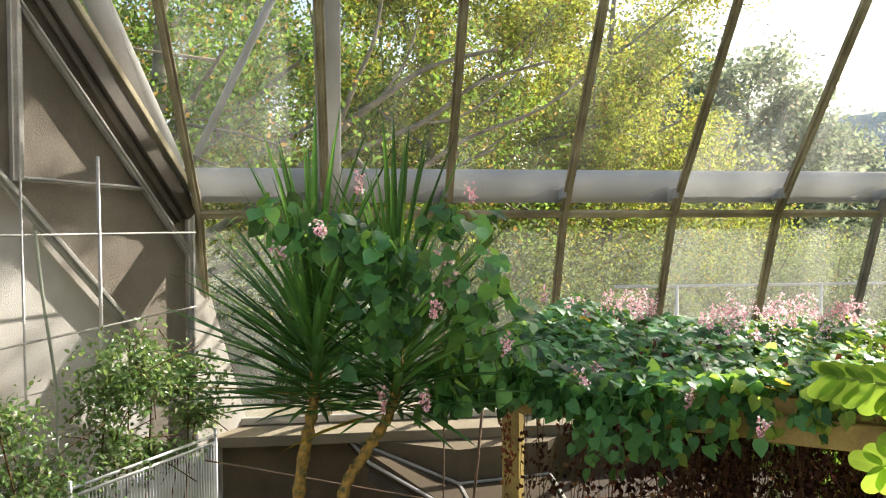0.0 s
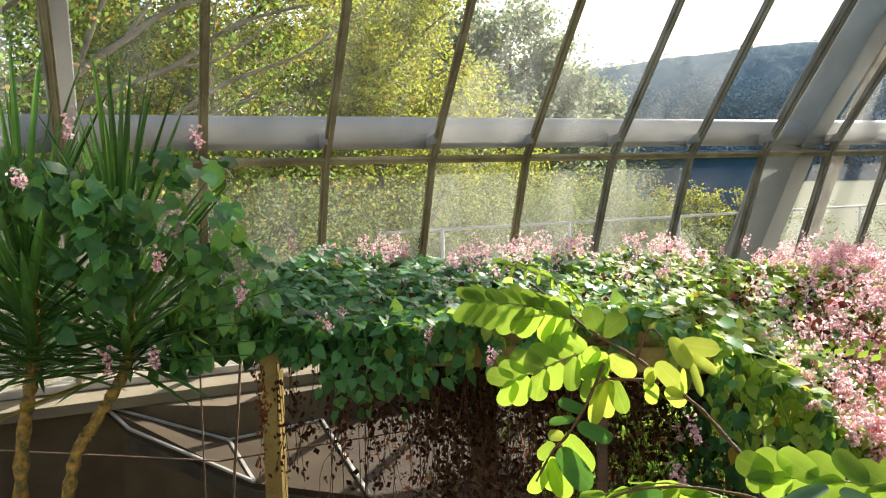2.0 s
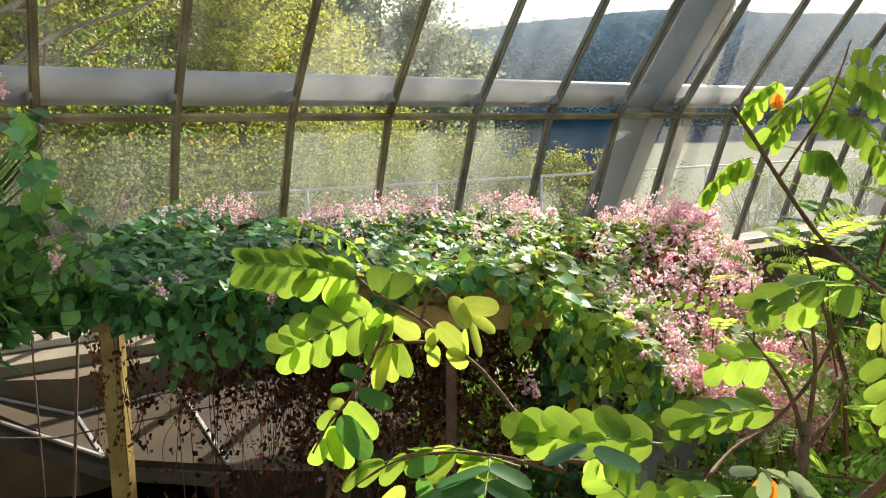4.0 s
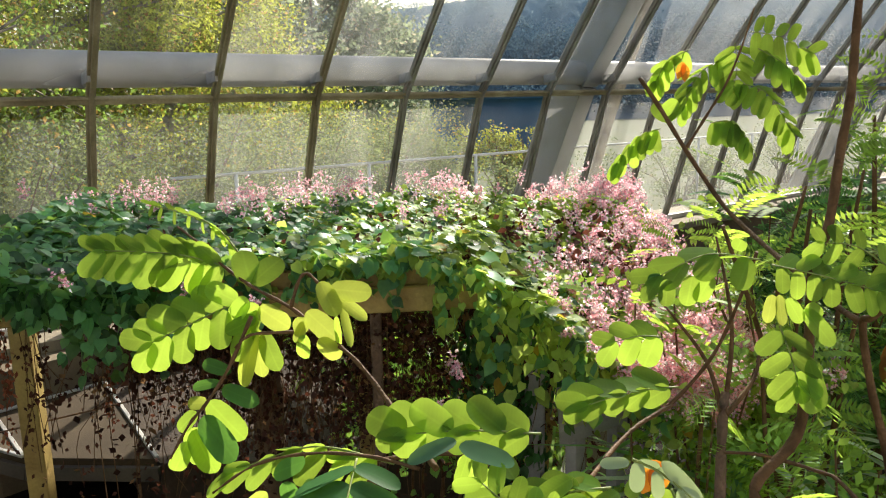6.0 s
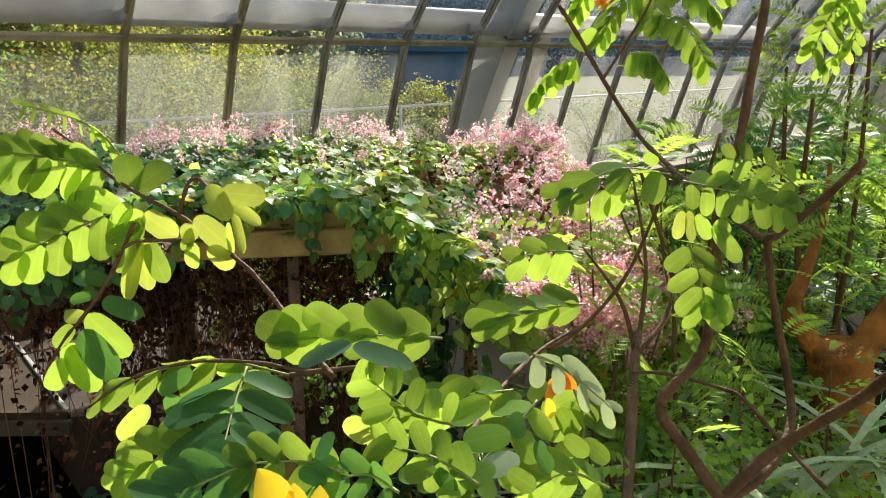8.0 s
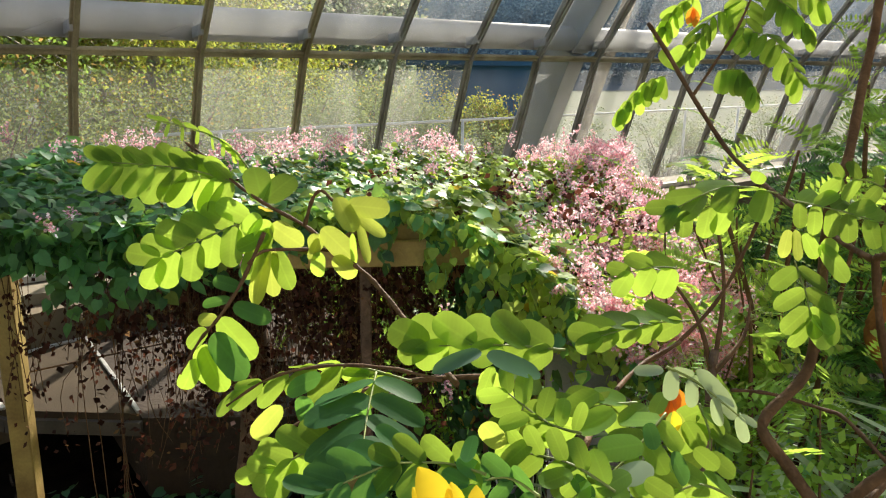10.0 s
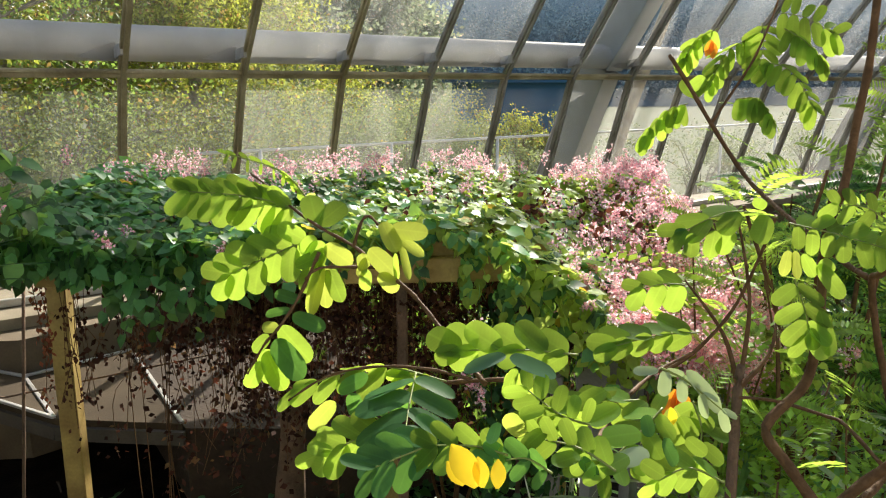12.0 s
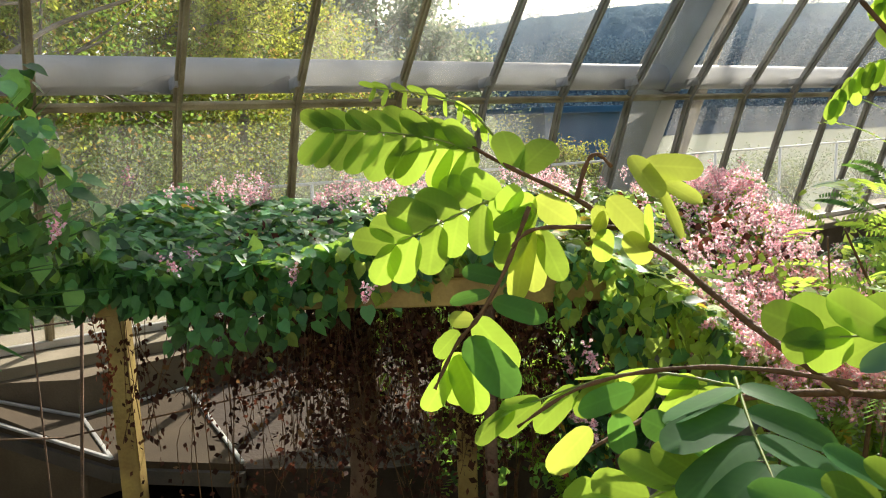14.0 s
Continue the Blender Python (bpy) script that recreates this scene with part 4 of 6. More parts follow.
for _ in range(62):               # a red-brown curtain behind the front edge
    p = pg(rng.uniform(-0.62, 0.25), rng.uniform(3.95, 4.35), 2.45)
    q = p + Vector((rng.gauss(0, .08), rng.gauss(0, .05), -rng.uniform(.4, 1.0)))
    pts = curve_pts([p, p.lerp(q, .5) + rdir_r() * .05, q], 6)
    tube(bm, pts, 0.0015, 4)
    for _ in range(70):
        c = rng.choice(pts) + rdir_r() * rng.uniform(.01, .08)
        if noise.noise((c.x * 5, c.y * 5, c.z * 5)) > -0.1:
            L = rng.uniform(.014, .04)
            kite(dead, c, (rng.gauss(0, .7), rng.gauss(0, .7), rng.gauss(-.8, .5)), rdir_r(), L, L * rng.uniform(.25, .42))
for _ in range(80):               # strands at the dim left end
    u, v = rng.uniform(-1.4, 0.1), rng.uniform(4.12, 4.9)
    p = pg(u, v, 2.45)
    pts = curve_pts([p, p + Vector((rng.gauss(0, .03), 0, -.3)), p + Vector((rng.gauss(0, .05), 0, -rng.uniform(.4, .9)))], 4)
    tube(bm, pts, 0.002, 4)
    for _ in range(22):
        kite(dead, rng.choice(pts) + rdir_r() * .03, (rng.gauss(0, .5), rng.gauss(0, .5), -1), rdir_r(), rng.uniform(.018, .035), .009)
for _ in range(5):                # a sheaf of bare stems near the back corner post
    p = pg(-1.15 + rng.gauss(0, .04), 4.75 + rng.gauss(0, .04), 0.0)
    q = pg(-1.1 + rng.gauss(0, .22), 4.75 + rng.gauss(0, .2), rng.uniform(2.0, 2.5))
    tube(bm, curve_pts([p, p.lerp(q, .45) + Vector((rng.gauss(0, .03), rng.gauss(0, .03), 0)), q], 4), 0.003, 4)
M_rust = leaf_mat("rusty_leaf", (0.2, 0.06, 0.03), (0.42, 0.13, 0.07), 0.5, 0.7, 0.4, 0.1, (0.3, 0.18, 0.08))
rust = Soup()
for a, b in (((1.03, 4.46, 2.3), (1.04, 4.44, 1.75)), ((1.06, 4.5, 2.28), (1.07, 4.48, 1.95)), ((1.42, 4.4, 2.2), (1.44, 4.38, 1.8))):   # dried strands beside the corner post
    pts = curve_pts([a, Vector(a).lerp(Vector(b), .5) + Vector((.02, 0, 0)), b], 6)
    tube(bm, pts, 0.0018, 4)
    for _ in range(60):
        kite(rust, rng.choice(pts) + rdir_r() * rng.uniform(.005, .035), (rng.gauss(0, .6), rng.gauss(0, .6), -1), rdir_r(), rng.uniform(.015, .035), .009)
tagged(part("stem_tangle", bm, M_twig, climber), kind="stuff")
rust.put("dried_foliage", M_rust, climber, "dried rusty red leaves", kind="stuff")
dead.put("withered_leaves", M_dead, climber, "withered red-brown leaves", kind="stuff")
hang = Soup()
for _ in range(420):              # green curtain at the back, lit from outside
    u, v = rng.uniform(-0.1, 1.4), rng.gauss(5.2, .1)
    heart(hang, pg(u, v, rng.uniform(1.0, 2.5)), Vector((rng.gauss(0, .5), rng.gauss(0, .5), -1)), -V + rdir_r() * .6, rng.uniform(.04, .08))
hang.put("hanging_leaves", M_vine, climber, kind="stuff")

trunk_old = thing("vine_trunk", "dark gnarled old vine trunk under the arbour", "vine")
bm = bmesh.new()
cp = curve_pts([pg(-0.52, 4.9, 0), pg(-0.5, 4.86, .9), pg(-.45, 4.9, 1.7), pg(-.5, 4.85, 2.5)], 6)
tube(bm, cp, [0.075 + .01 * math.sin(i * 1.3) for i in range(len(cp))], 10)
part("trunk", bm, M_bark, trunk_old)

# ivy that hangs at the front post
ivy = thing("ivy", "dark glossy ivy hanging round an arbour post", "climbing plant")
M_ivy = leaf_mat("ivy_leaf", (0.035, 0.1, 0.04), (0.14, 0.32, 0.06), 0.4, 0.3, 0.35)
si = Soup()
for _ in range(1100):
    z = rng.uniform(1.2, 2.3)
    a = rng.uniform(0, math.tau)
    r = 0.13 + 0.07 * noise.noise((a, z * 3, 0)) + rng.uniform(-.02, .04)
    p = pg(0.62, 4.15, z) + Vector((math.cos(a), math.sin(a), 0)) * r * 1.3
    heart(si, p, Vector((rng.gauss(0, .4), rng.gauss(0, .4), -1)), Vector((math.cos(a), math.sin(a), .5)), rng.uniform(.035, .055))
si.put("foliage", M_ivy, ivy, kind="stuff")
bm = bmesh.new()
tube(bm, [pg(0.62, 4.15, 0), pg(0.62, 4.15, 1.2), pg(0.62, 4.15, 2.4)], 0.012, 6)
part("stem", bm, M_bark, ivy)


# ---- the yucca ----
yucca = thing("yucca", "tall yucca with two yellow-brown stems and crowns of sword leaves", "yucca")
M_yucca_stem = mat("yucca_stem", (0.42, 0.25, 0.05), 0.8, 0, 0.4, 40.0, 0.9, 60, hue=(0.09, 0.09, 0.03))
SWORD = ((0.0, 0.35), (0.12, 0.6), (0.35, 1.0), (0.65, 0.85), (0.88, 0.4), (1.0, 0.02))
sw = []
for k in range(4):
    s1 = Soup()
    blade(s1, (0, 0, 0), (0, 1, 0), (0, 0, 1), [(a, w * 0.029) for a, w in SWORD], 0.45, (0.02, 0.06, 0.13, 0.3)[k])
    me = bpy.data.meshes.new("sword_leaf")
    me.from_pydata(s1.v, [], s1.f)
    me.materials.append(M_yucca)
    sw.append(me)
for pts, r0, r1, crown in (([(0.04, 3.92, 0.0), (0.06, 3.88, 1.2), (0.106, 3.855, 2.09), (0.172, 3.863, 2.5), (0.19, 3.865, 2.8)], 0.024, 0.02, (0.175, 3.865, 2.45)),
                           ([(0.08, 3.75, 0.0), (0.18, 3.76, 1.5), (0.272, 3.784, 2.11), (0.362, 3.80, 2.284), (0.476, 3.827, 2.48), (0.5, 3.83, 2.8)], 0.022, 0.018, (0.48, 3.83, 2.43))):
    bm = bmesh.new()
    cp = curve_pts(pts, 12)
    tube(bm, cp, [r0 + (r1 - r0) * i / len(cp) + 0.004 * math.sin(i * 2.3) + 0.003 * (i % 2) for i in range(len(cp))], 12)
    part("stem", bm, M_yucca_stem, yucca, "ringed yellow-brown stem")
    c = Vector(crown)
    for k in range(165):
        f = k / 165
        el = math.radians(86 - 74 * f ** 0.6 + rng.gauss(0, 6))
        az = k * 2.39996 + rng.gauss(0, .12)
        d = Vector((math.cos(az) * math.cos(el), math.sin(az) * math.cos(el), math.sin(el)))
        L = rng.uniform(0.48, 0.66) * (0.85 if f > 0.8 else 1.2 if f < 0.1 else 1.0)
        p = c + Vector((0, 0, 0.4 * (1 - f) ** 1.3)) + d * 0.02
        place("sword_leaf", sw[min(2, int(f * 2.2 + rng.random()))], yucca, p, d, Vector((0, 0, 1)) if el < 1.2 else Vector((math.cos(az), math.sin(az), 0.2)) * -1, L, 0.62 if f < 0.3 else 0.9)
# young side shoots on the ground
for k in range(16):
    d = Vector((rng.gauss(0, .35), rng.gauss(0, .35), 1))
    place("sword_leaf", sw[k % 3], yucca, Vector((-0.12 + rng.gauss(0, .05), 3.7 + rng.gauss(0, .05), 1.35)), d, (0, -1, .2), rng.uniform(.5, .75))

# leafy growth low in the bed, added to darken soil that lies in shade
cover = thing("ground_cover", "leafy ground cover added to darken the soil", "ground cover")
gc = Soup()
for _ in range(5200):
    p = Vector((rng.uniform(-1.0, 4.2), rng.uniform(2.6, 6.3), 0))
    edge = ((p.x - 1.6) / 2.6) ** 2 + ((p.y - 4.5) / 1.9) ** 2
    if edge + 0.5 * noise.noise((p.x * 1.1, p.y * 1.1, 2.2)) > 0.85:
        continue
    p.z = 0.12 + 0.3 * max(0, noise.noise((p.x * 1.3, p.y * 1.3, 0.5))) * rng.random() + rng.uniform(-.1, .1)
    heart(gc, p, Vector((rng.gauss(0, 1), rng.gauss(0, 1), -.2)), Vector((rng.gauss(0, .5), rng.gauss(0, .5), 1)), rng.uniform(.05, .1))
gc.put("foliage", M_ivy, cover, kind="stuff")


# ---- below the glass: folded ledge, buttress, panel strips ----
def slab(name, corners, thick, material, parent, label=""):
    """A plate with the given upper corners."""
    bm = bmesh.new()
    top = [bm.verts.new(c) for c in corners]
    low_v = [bm.verts.new(Vector(c) - Vector((0, 0, thick))) for c in corners]
    bm.faces.new(top)
    bm.faces.new(low_v[::-1])
    for k in range(len(top)):
        bm.faces.new((top[k], low_v[k], low_v[(k + 1) % len(top)], top[(k + 1) % len(top)]))
    bmesh.ops.recalc_face_normals(bm, faces=bm.faces[:])
    return part(name, bm, material, parent, label)


# cement darkened in colour for the shade that falls across the plates
M_ledge = mat("shade_dark_cement", (0.075, 0.054, 0.031), 0.85, 0, 0.2, 1.6, 0.3, 80, hue=(0.045, 0.032, 0.018), spec=0.2)
ledge = thing("bed_cover", "cement cover plates over the bed below the glass, darkened for shade", "cover", kind="structure")
LA, LB, LC, LD = (0.34, 8.22, 1.05), (1.33, 7.68, 0.75), (1.37, 6.66, 0.75), (0.53, 7.86, 0.92)
LE, LF, LG = (2.216, 7.83, 0.75), (2.09, 6.03, 0.75), (2.9, 5.43, 0.75)
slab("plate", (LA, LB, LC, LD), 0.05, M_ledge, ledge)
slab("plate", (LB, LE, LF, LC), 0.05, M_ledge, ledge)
for a, b in ((LA, LD), (LB, LC), (LE, LF), (LA, LB), (LB, LE), (LD, LC)):
    bm = bmesh.new()
    up = Vector((0, 0, 0.012))
    beam(bm, Vector(a) + up, Vector(b) + up, 0.03, 0.022, bevel=0.004)
    part("joint_strip", bm, M_bar_pale, ledge, "pale metal joint strip")
bm = bmesh.new()
for a, b in ((LD, LC), (LC, LF)):
    d = Vector((0, -0.03, -0.1))
    beam(bm, Vector(a) + d, Vector(b) + d, 0.04, 0.1)
part("fascia", bm, M_dark, ledge)
M_grey = mat("weathered_grey_board", (0.42, 0.4, 0.39), 0.8, 0, 0.15, 4.0, 0.3, 60, hue=(0.32, 0.3, 0.29))
M_earth = mat("brown_earth", (0.06, 0.04, 0.024), 0.95, 0, 0.3, 3.0, 0.8, 30, hue=(0.036, 0.024, 0.015))
earth = thing("earth_bed", "brown earth bed beside the cover plates", "bed", kind="structure")
slab("soil", ((2.23, 7.8, .71), (2.11, 6.03, .71), (2.92, 5.43, .71), (4.6, 5.2, .6), (4.6, 8.3, .71)), 0.6, M_earth, earth)
butt = thing("buttress", "shaded concrete buttress under the sill", "buttress", kind="structure")
slab("face", ((0.36, 8.3, SILL - 0.1), (1.33, 7.75, SILL - 0.1), (2.216, 7.9, SILL - 0.1), (2.6, 8.3, SILL - 0.1)), SILL - 0.1, M_concrete_shade, butt)
plinth = thing("low_plinth", "low pale concrete plinth beyond the arbour", "plinth", kind="structure")
slab("block", ((5.6, 5.51, .75), (5.87, 5.17, .75), (5.13, 4.6, .75), (4.75, 4.95, .75)), 0.75, M_concrete, plinth)
slab("board", ((2.92, 3.05, 1.985), (2.69, 2.81, 1.88), (3.11, 2.82, 1.86), (3.4, 3.08, 1.99)), 0.06, M_grey, plinth, "sloping grey board")
for c in ((2.9, 2.92), (3.2, 2.95)):
    bm = bmesh.new()
    box(bm, (c[0] - 0.03, c[1] - 0.03, 0.0), (c[0] + 0.03, c[1] + 0.03, 1.83), 0.006)
    part("leg", bm, M_grey, plinth)
bm = bmesh.new()
beam(bm, (2.84, 3.1, 0.0), (2.84, 3.1, 2.2), 0.075, 0.075, U, 0.008)
part("post", bm, M_grey, arbour, "weathered grey post")
# lower frame of the panes
bm = bmesh.new()
beam(bm, (bar_x(0), glass_y(SILL + 0.04) - 0.03, SILL + 0.04), (x1, glass_y(SILL + 0.04) - 0.03, SILL + 0.04), 0.06, 0.07, bevel=0.006)
part("bottom_rail", bm, M_bar_pale, wall)

# ---- wires and rods by the end wall ----
trellis = thing("wire_trellis", "pale wires and rods strung before the end wall", "trellis")
for z0, z1 in ((3.07, 3.05), (2.34, 2.43), (1.66, 1.69), (2.0, 2.04)):
    bm = bmesh.new()
    tube(bm, [on_end(4.0, z0 - (z1 - z0), 0.3), on_end(0.22, z1, 0.3)], 0.008 if z0 != 2.0 else 0.004, 6)
    part("wire", bm, M_bar_pale, trellis)
for s, r, z0, z1 in ((1.19, 0.013, 0.0, 3.62), (1.8, 0.008, 0.0, 3.44), (2.3, 0.01, 0.0, 3.3)):
    bm = bmesh.new()
    tube(bm, [on_end(s, z0, 0.3), on_end(s, z1, 0.3)], r, 8)
    part("rod", bm, M_bar_pale, trellis)
bm = bmesh.new()
M_hose = mat("green_hose", (0.42, 0.46, 0.36), 0.5, 0, 0.15, 9)
tube(bm, curve_pts([on_end(1.71, 3.1, 0.31), on_end(1.68, 2.65, 0.33), on_end(1.6, 1.95, 0.34), on_end(1.62, 1.3, 0.33), on_end(1.66, 0.2, 0.34), on_end(1.7, 0.0, 0.34)], 6), 0.011, 8)
part("hose", bm, M_hose, trellis, "thin pale green hose")
# fine rods that stand and lean by the sill
rods = thing("support_rods", "thin dark metal rods and wires beside the arbour", "rod", kind="")
for a, b, r in (((0.87, 5.42, 0.0), (0.9, 5.48, 2.55), 0.005), ((0.9, 5.3, 0.0), (1.14, 5.38, 2.3), 0.009), ((-0.6, 5.97, 1.61), (0.97, 5.39, 1.454), 0.006), ((0.97, 5.39, 1.454), (2.34, 4.94, 1.62), 0.006), ((0.1, 5.7, 2.0), (1.1, 5.2, 2.1), 0.005)):
    bm = bmesh.new()
    tube(bm, [a, b], r, 6)
    part("rod", bm, M_bark, rods)

# ---- shrub and rack by the end wall ----
shrub = thing("wall_shrub", "small-leaved shrub trained on wires at the end wall", "shrub")
M_shrub = leaf_mat("small_leaf", (0.13, 0.23, 0.08), (0.36, 0.48, 0.13), 0.45, 0.28, 0.35, 0.08, (0.36, 0.36, 0.24), 0.5)
rs = random.Random(77)
bm = bmesh.new()
ss = Soup()
for s, z, r, cnt in ((1.35, 2.2, 0.22, 420), (1.55, 2.0, 0.22, 420), (1.15, 2.0, 0.22, 380), (0.8, 1.98, 0.2, 380), (0.72, 1.7, 0.16, 260), (1.5, 1.65, 0.2, 260), (2.3, 1.95, 0.2, 300), (2.15, 1.6, 0.26, 380), (1.8, 1.45, 0.2, 240), (1.2, 1.5, 0.14, 140), (0.9, 1.45, 0.12, 120), (2.75, 1.8, 0.25, 300)):
    c = on_end(s, z, 0.75)
    root = on_end(s * 0.5 + 0.8, 0.0, 0.75)
    tube(bm, curve_pts([root, root.lerp(c, .5) + Vector((rs.gauss(0, .08), rs.gauss(0, .08), 0)), c], 5), [0.014] * 6 + [0.006] * 5, 5)
    for _ in range(6):
        e = c + Vector((rs.gauss(0, 1), rs.gauss(0, 1), rs.gauss(.2, 1))) * r
        tube(bm, [c, c.lerp(e, .5) + Vector((0, 0, .02)), e], 0.004, 4)
    for _ in range(int(cnt * 2.6)):
        p = c + Vector((rs.gauss(0, 1), rs.gauss(0, .8), rs.gauss(0, .8))) * r * 0.6
        if noise.noise((p.x * 7, p.y * 7, p.z * 7)) < -0.14:
            continue
        blade(ss, p, (rs.gauss(0, 1), rs.gauss(0, 1), rs.gauss(.1, .8)), (rs.gauss(0, .6), rs.gauss(-.3, .6), 1), [(0, 0.003), (0.012, 0.0125), (0.029, 0.0115), (0.044, 0.001)], .3, .3)
part("branchwork", bm, M_twig, shrub)
ss.put("foliage", M_shrub, shrub, kind="stuff")

rack = thing("wire_rack", "white wire rack with close upright bars on the floor", "rack")
M_white = mat("white_wire", (0.78, 0.78, 0.76), 0.4, 0.2, 0.08, 6)
for z in (1.55, 1.5, 1.0):
    bm = bmesh.new()
    tube(bm, [on_end(0.74, z, 0.95), on_end(2.0, z, 0.95)], 0.011, 6)
    part("rail", bm, M_white, rack)
for k in range(46):
    s = 0.76 + 0.027 * k
    bm = bmesh.new()
    tube(bm, [on_end(s, 0.3, 0.95), on_end(s, 1.5, 0.95)], 0.0045, 5)
    part("bar", bm, M_white, rack)
for s in (0.74, 2.0):
    bm = bmesh.new()
    tube(bm, [on_end(s, 0.0, 0.95), on_end(s, 1.6, 0.95)], 0.013, 6)
    part("leg", bm, M_white, rack)


# ---- the senna shrub close to the viewer ----
senna = thing("senna_shrub", "young senna shrub with backlit lime-green paired leaflets", "shrub")
OVAL = ((0.0, 0.04), (0.05, 0.125), (0.14, 0.195), (0.32, 0.235), (0.56, 0.25), (0.76, 0.24), (0.89, 0.19), (0.965, 0.11), (1.0, 0.02))
ovals = {}


def leaflet_mesh(material, k):
    if (material.name, k) not in ovals:
        s1 = Soup()
        blade(s1, (0, 0, 0), (0, 1, 0), (0, 0, 1), [(a, w * (1.04 - 0.1 * (k % 2))) for a, w in OVAL], (0.1, 0.2, -0.05, 0.3)[k], (0.05, 0.18, 0.1, -0.12)[k])
        me = bpy.data.meshes.new("leaflet")
        me.from_pydata(s1.v, [], s1.f)
        me.materials.append(material)
        for p in me.polygons:
            p.use_smooth = True
        ovals[(material.name, k)] = me
    return ovals[(material.name, k)]


rl = random.Random(11)


def stem(pts, r0, r1):
    bm = bmesh.new()
    cp = curve_pts(pts, 5)
    n = len(cp) - 1
    tube(bm, cp, [r0 + (r1 - r0) * i / n + 0.0004 * math.sin(i * 1.9) for i in range(n + 1)], 8)
    return part("branch", bm, M_twig, senna)


def leaflet(base, tip, n, wide, material=None):
    """A single blunt leaflet from its stalk to its tip, facing about n."""
    d = Vector(tip) - Vector(base)
    place("leaflet", leaflet_mesh(material or M_senna, rl.randrange(4)), senna, Vector(base), d, Vector(n), d.length, wide)


def senna_leaf(rachis, a, b, pairs, wide, material=None):
    """A compound leaf: a thin bent rachis with pairs of blunt leaflets that reach along a on one side and b on the other."""
    material = material or M_senna
    cp = curve_pts(rachis, 8)
    n = len(cp) - 1
    bm = bmesh.new()
    tube(bm, cp, [0.0012 - 0.0006 * i / n for i in range(n + 1)], 5)
    leaf = part("leaf", bm, M_senna_stalk, senna)
    for k in range(pairs):
        f = 0.14 + 0.86 * k / (pairs - 1)
        i = min(n - 1, int(f * n))
        p = cp[i].lerp(cp[i + 1], f * n - i)
        run = (cp[min(n, i + 2)] - cp[max(0, i - 1)]).normalized()
        for reach in (Vector(a), Vector(b)):
            size = reach.length * (0.9 + 0.27 * math.sin(math.pi * (0.2 + 0.62 * f))) * rl.uniform(.92, 1.08)
            d = reach.normalized() + run * (0.12 + 0.5 * f * f) + Vector((rl.gauss(0, .07), rl.gauss(0, .07), rl.gauss(-.04, .07)))
            face = run.cross(reach).normalized()
            if face.z < 0:
                face = -face
            face += Vector((rl.gauss(0, .16), rl.gauss(0, .16), rl.gauss(0, .12)))
            place("leaflet", leaflet_mesh(material, rl.randrange(4)), leaf, p, d, face, size, wide * rl.uniform(.93, 1.07))


M_senna_stalk = mat("leaf_stalk", (0.24, 0.3, 0.06), 0.5, 0, 0.15, 20)
stem([(0.997, 1.352, 2.850), (1.002, 1.402, 2.868), (1.006, 1.454, 2.891), (1.000, 1.488, 2.913), (0.987, 1.526, 2.933), (0.971, 1.554, 2.954), (0.947, 1.587, 2.973), (0.933, 1.625, 2.991), (0.924, 1.661, 3.010), (0.913, 1.697, 3.026)], 0.0027, 0.0013)
stem([(0.971, 1.554, 2.954), (0.981, 1.554, 2.980), (0.989, 1.550, 2.987), (0.997, 1.543, 2.977)], 0.0020, 0.0014)
stem([(0.987, 1.526, 2.933), (0.952, 1.538, 2.936), (0.927, 1.554, 2.935), (0.913, 1.561, 2.923)], 0.0020, 0.0012)
stem([(0.934, 1.566, 2.950), (0.906, 1.561, 2.906), (0.881, 1.559, 2.877), (0.864, 1.565, 2.857), (0.842, 1.561, 2.830)], 0.0020, 0.0012)
stem([(0.963, 1.330, 2.870), (0.940, 1.371, 2.873), (0.910, 1.415, 2.868), (0.880, 1.455, 2.852), (0.851, 1.480, 2.826)], 0.0016, 0.0010)
stem([(1.878, 1.842, 3.188), (1.880, 1.793, 3.129), (1.874, 1.732, 3.057), (1.862, 1.643, 2.965), (1.801, 1.547, 2.929), (1.697, 1.427, 2.910), (1.589, 1.312, 2.897), (1.562, 1.264, 2.888)], 0.0042, 0.0040)
stem([(1.876, 1.731, 3.057), (1.916, 1.715, 3.119), (1.952, 1.701, 3.176), (1.987, 1.693, 3.249), (2.013, 1.691, 3.311)], 0.0030, 0.0016)
stem([(1.616, 1.319, 3.285), (1.599, 1.312, 3.219), (1.583, 1.305, 3.153), (1.562, 1.302, 3.087), (1.537, 1.297, 3.004), (1.517, 1.301, 2.961), (1.505, 1.296, 2.915), (1.486, 1.285, 2.829), (1.465, 1.282, 2.763), (1.412, 1.299, 2.711), (1.407, 1.263, 2.675), (1.410, 1.218, 2.631), (1.413, 1.173, 2.588), (1.460, 1.148, 2.474), (1.524, 1.111, 2.120), (1.683, 1.038, 1.085)], 0.0048, 0.008)
stem([(1.522, 1.155, 2.997), (1.543, 1.202, 2.944), (1.554, 1.246, 2.899), (1.563, 1.261, 2.884), (1.576, 1.250, 2.804), (1.585, 1.232, 2.731), (1.550, 1.204, 2.675), (1.473, 1.194, 2.647), (1.416, 1.211, 2.625)], 0.0042, 0.0056)
stem([(1.391, 1.056, 2.845), (1.443, 1.099, 2.781), (1.465, 1.165, 2.704), (1.446, 1.196, 2.663), (1.411, 1.215, 2.625)], 0.0056, 0.0072)
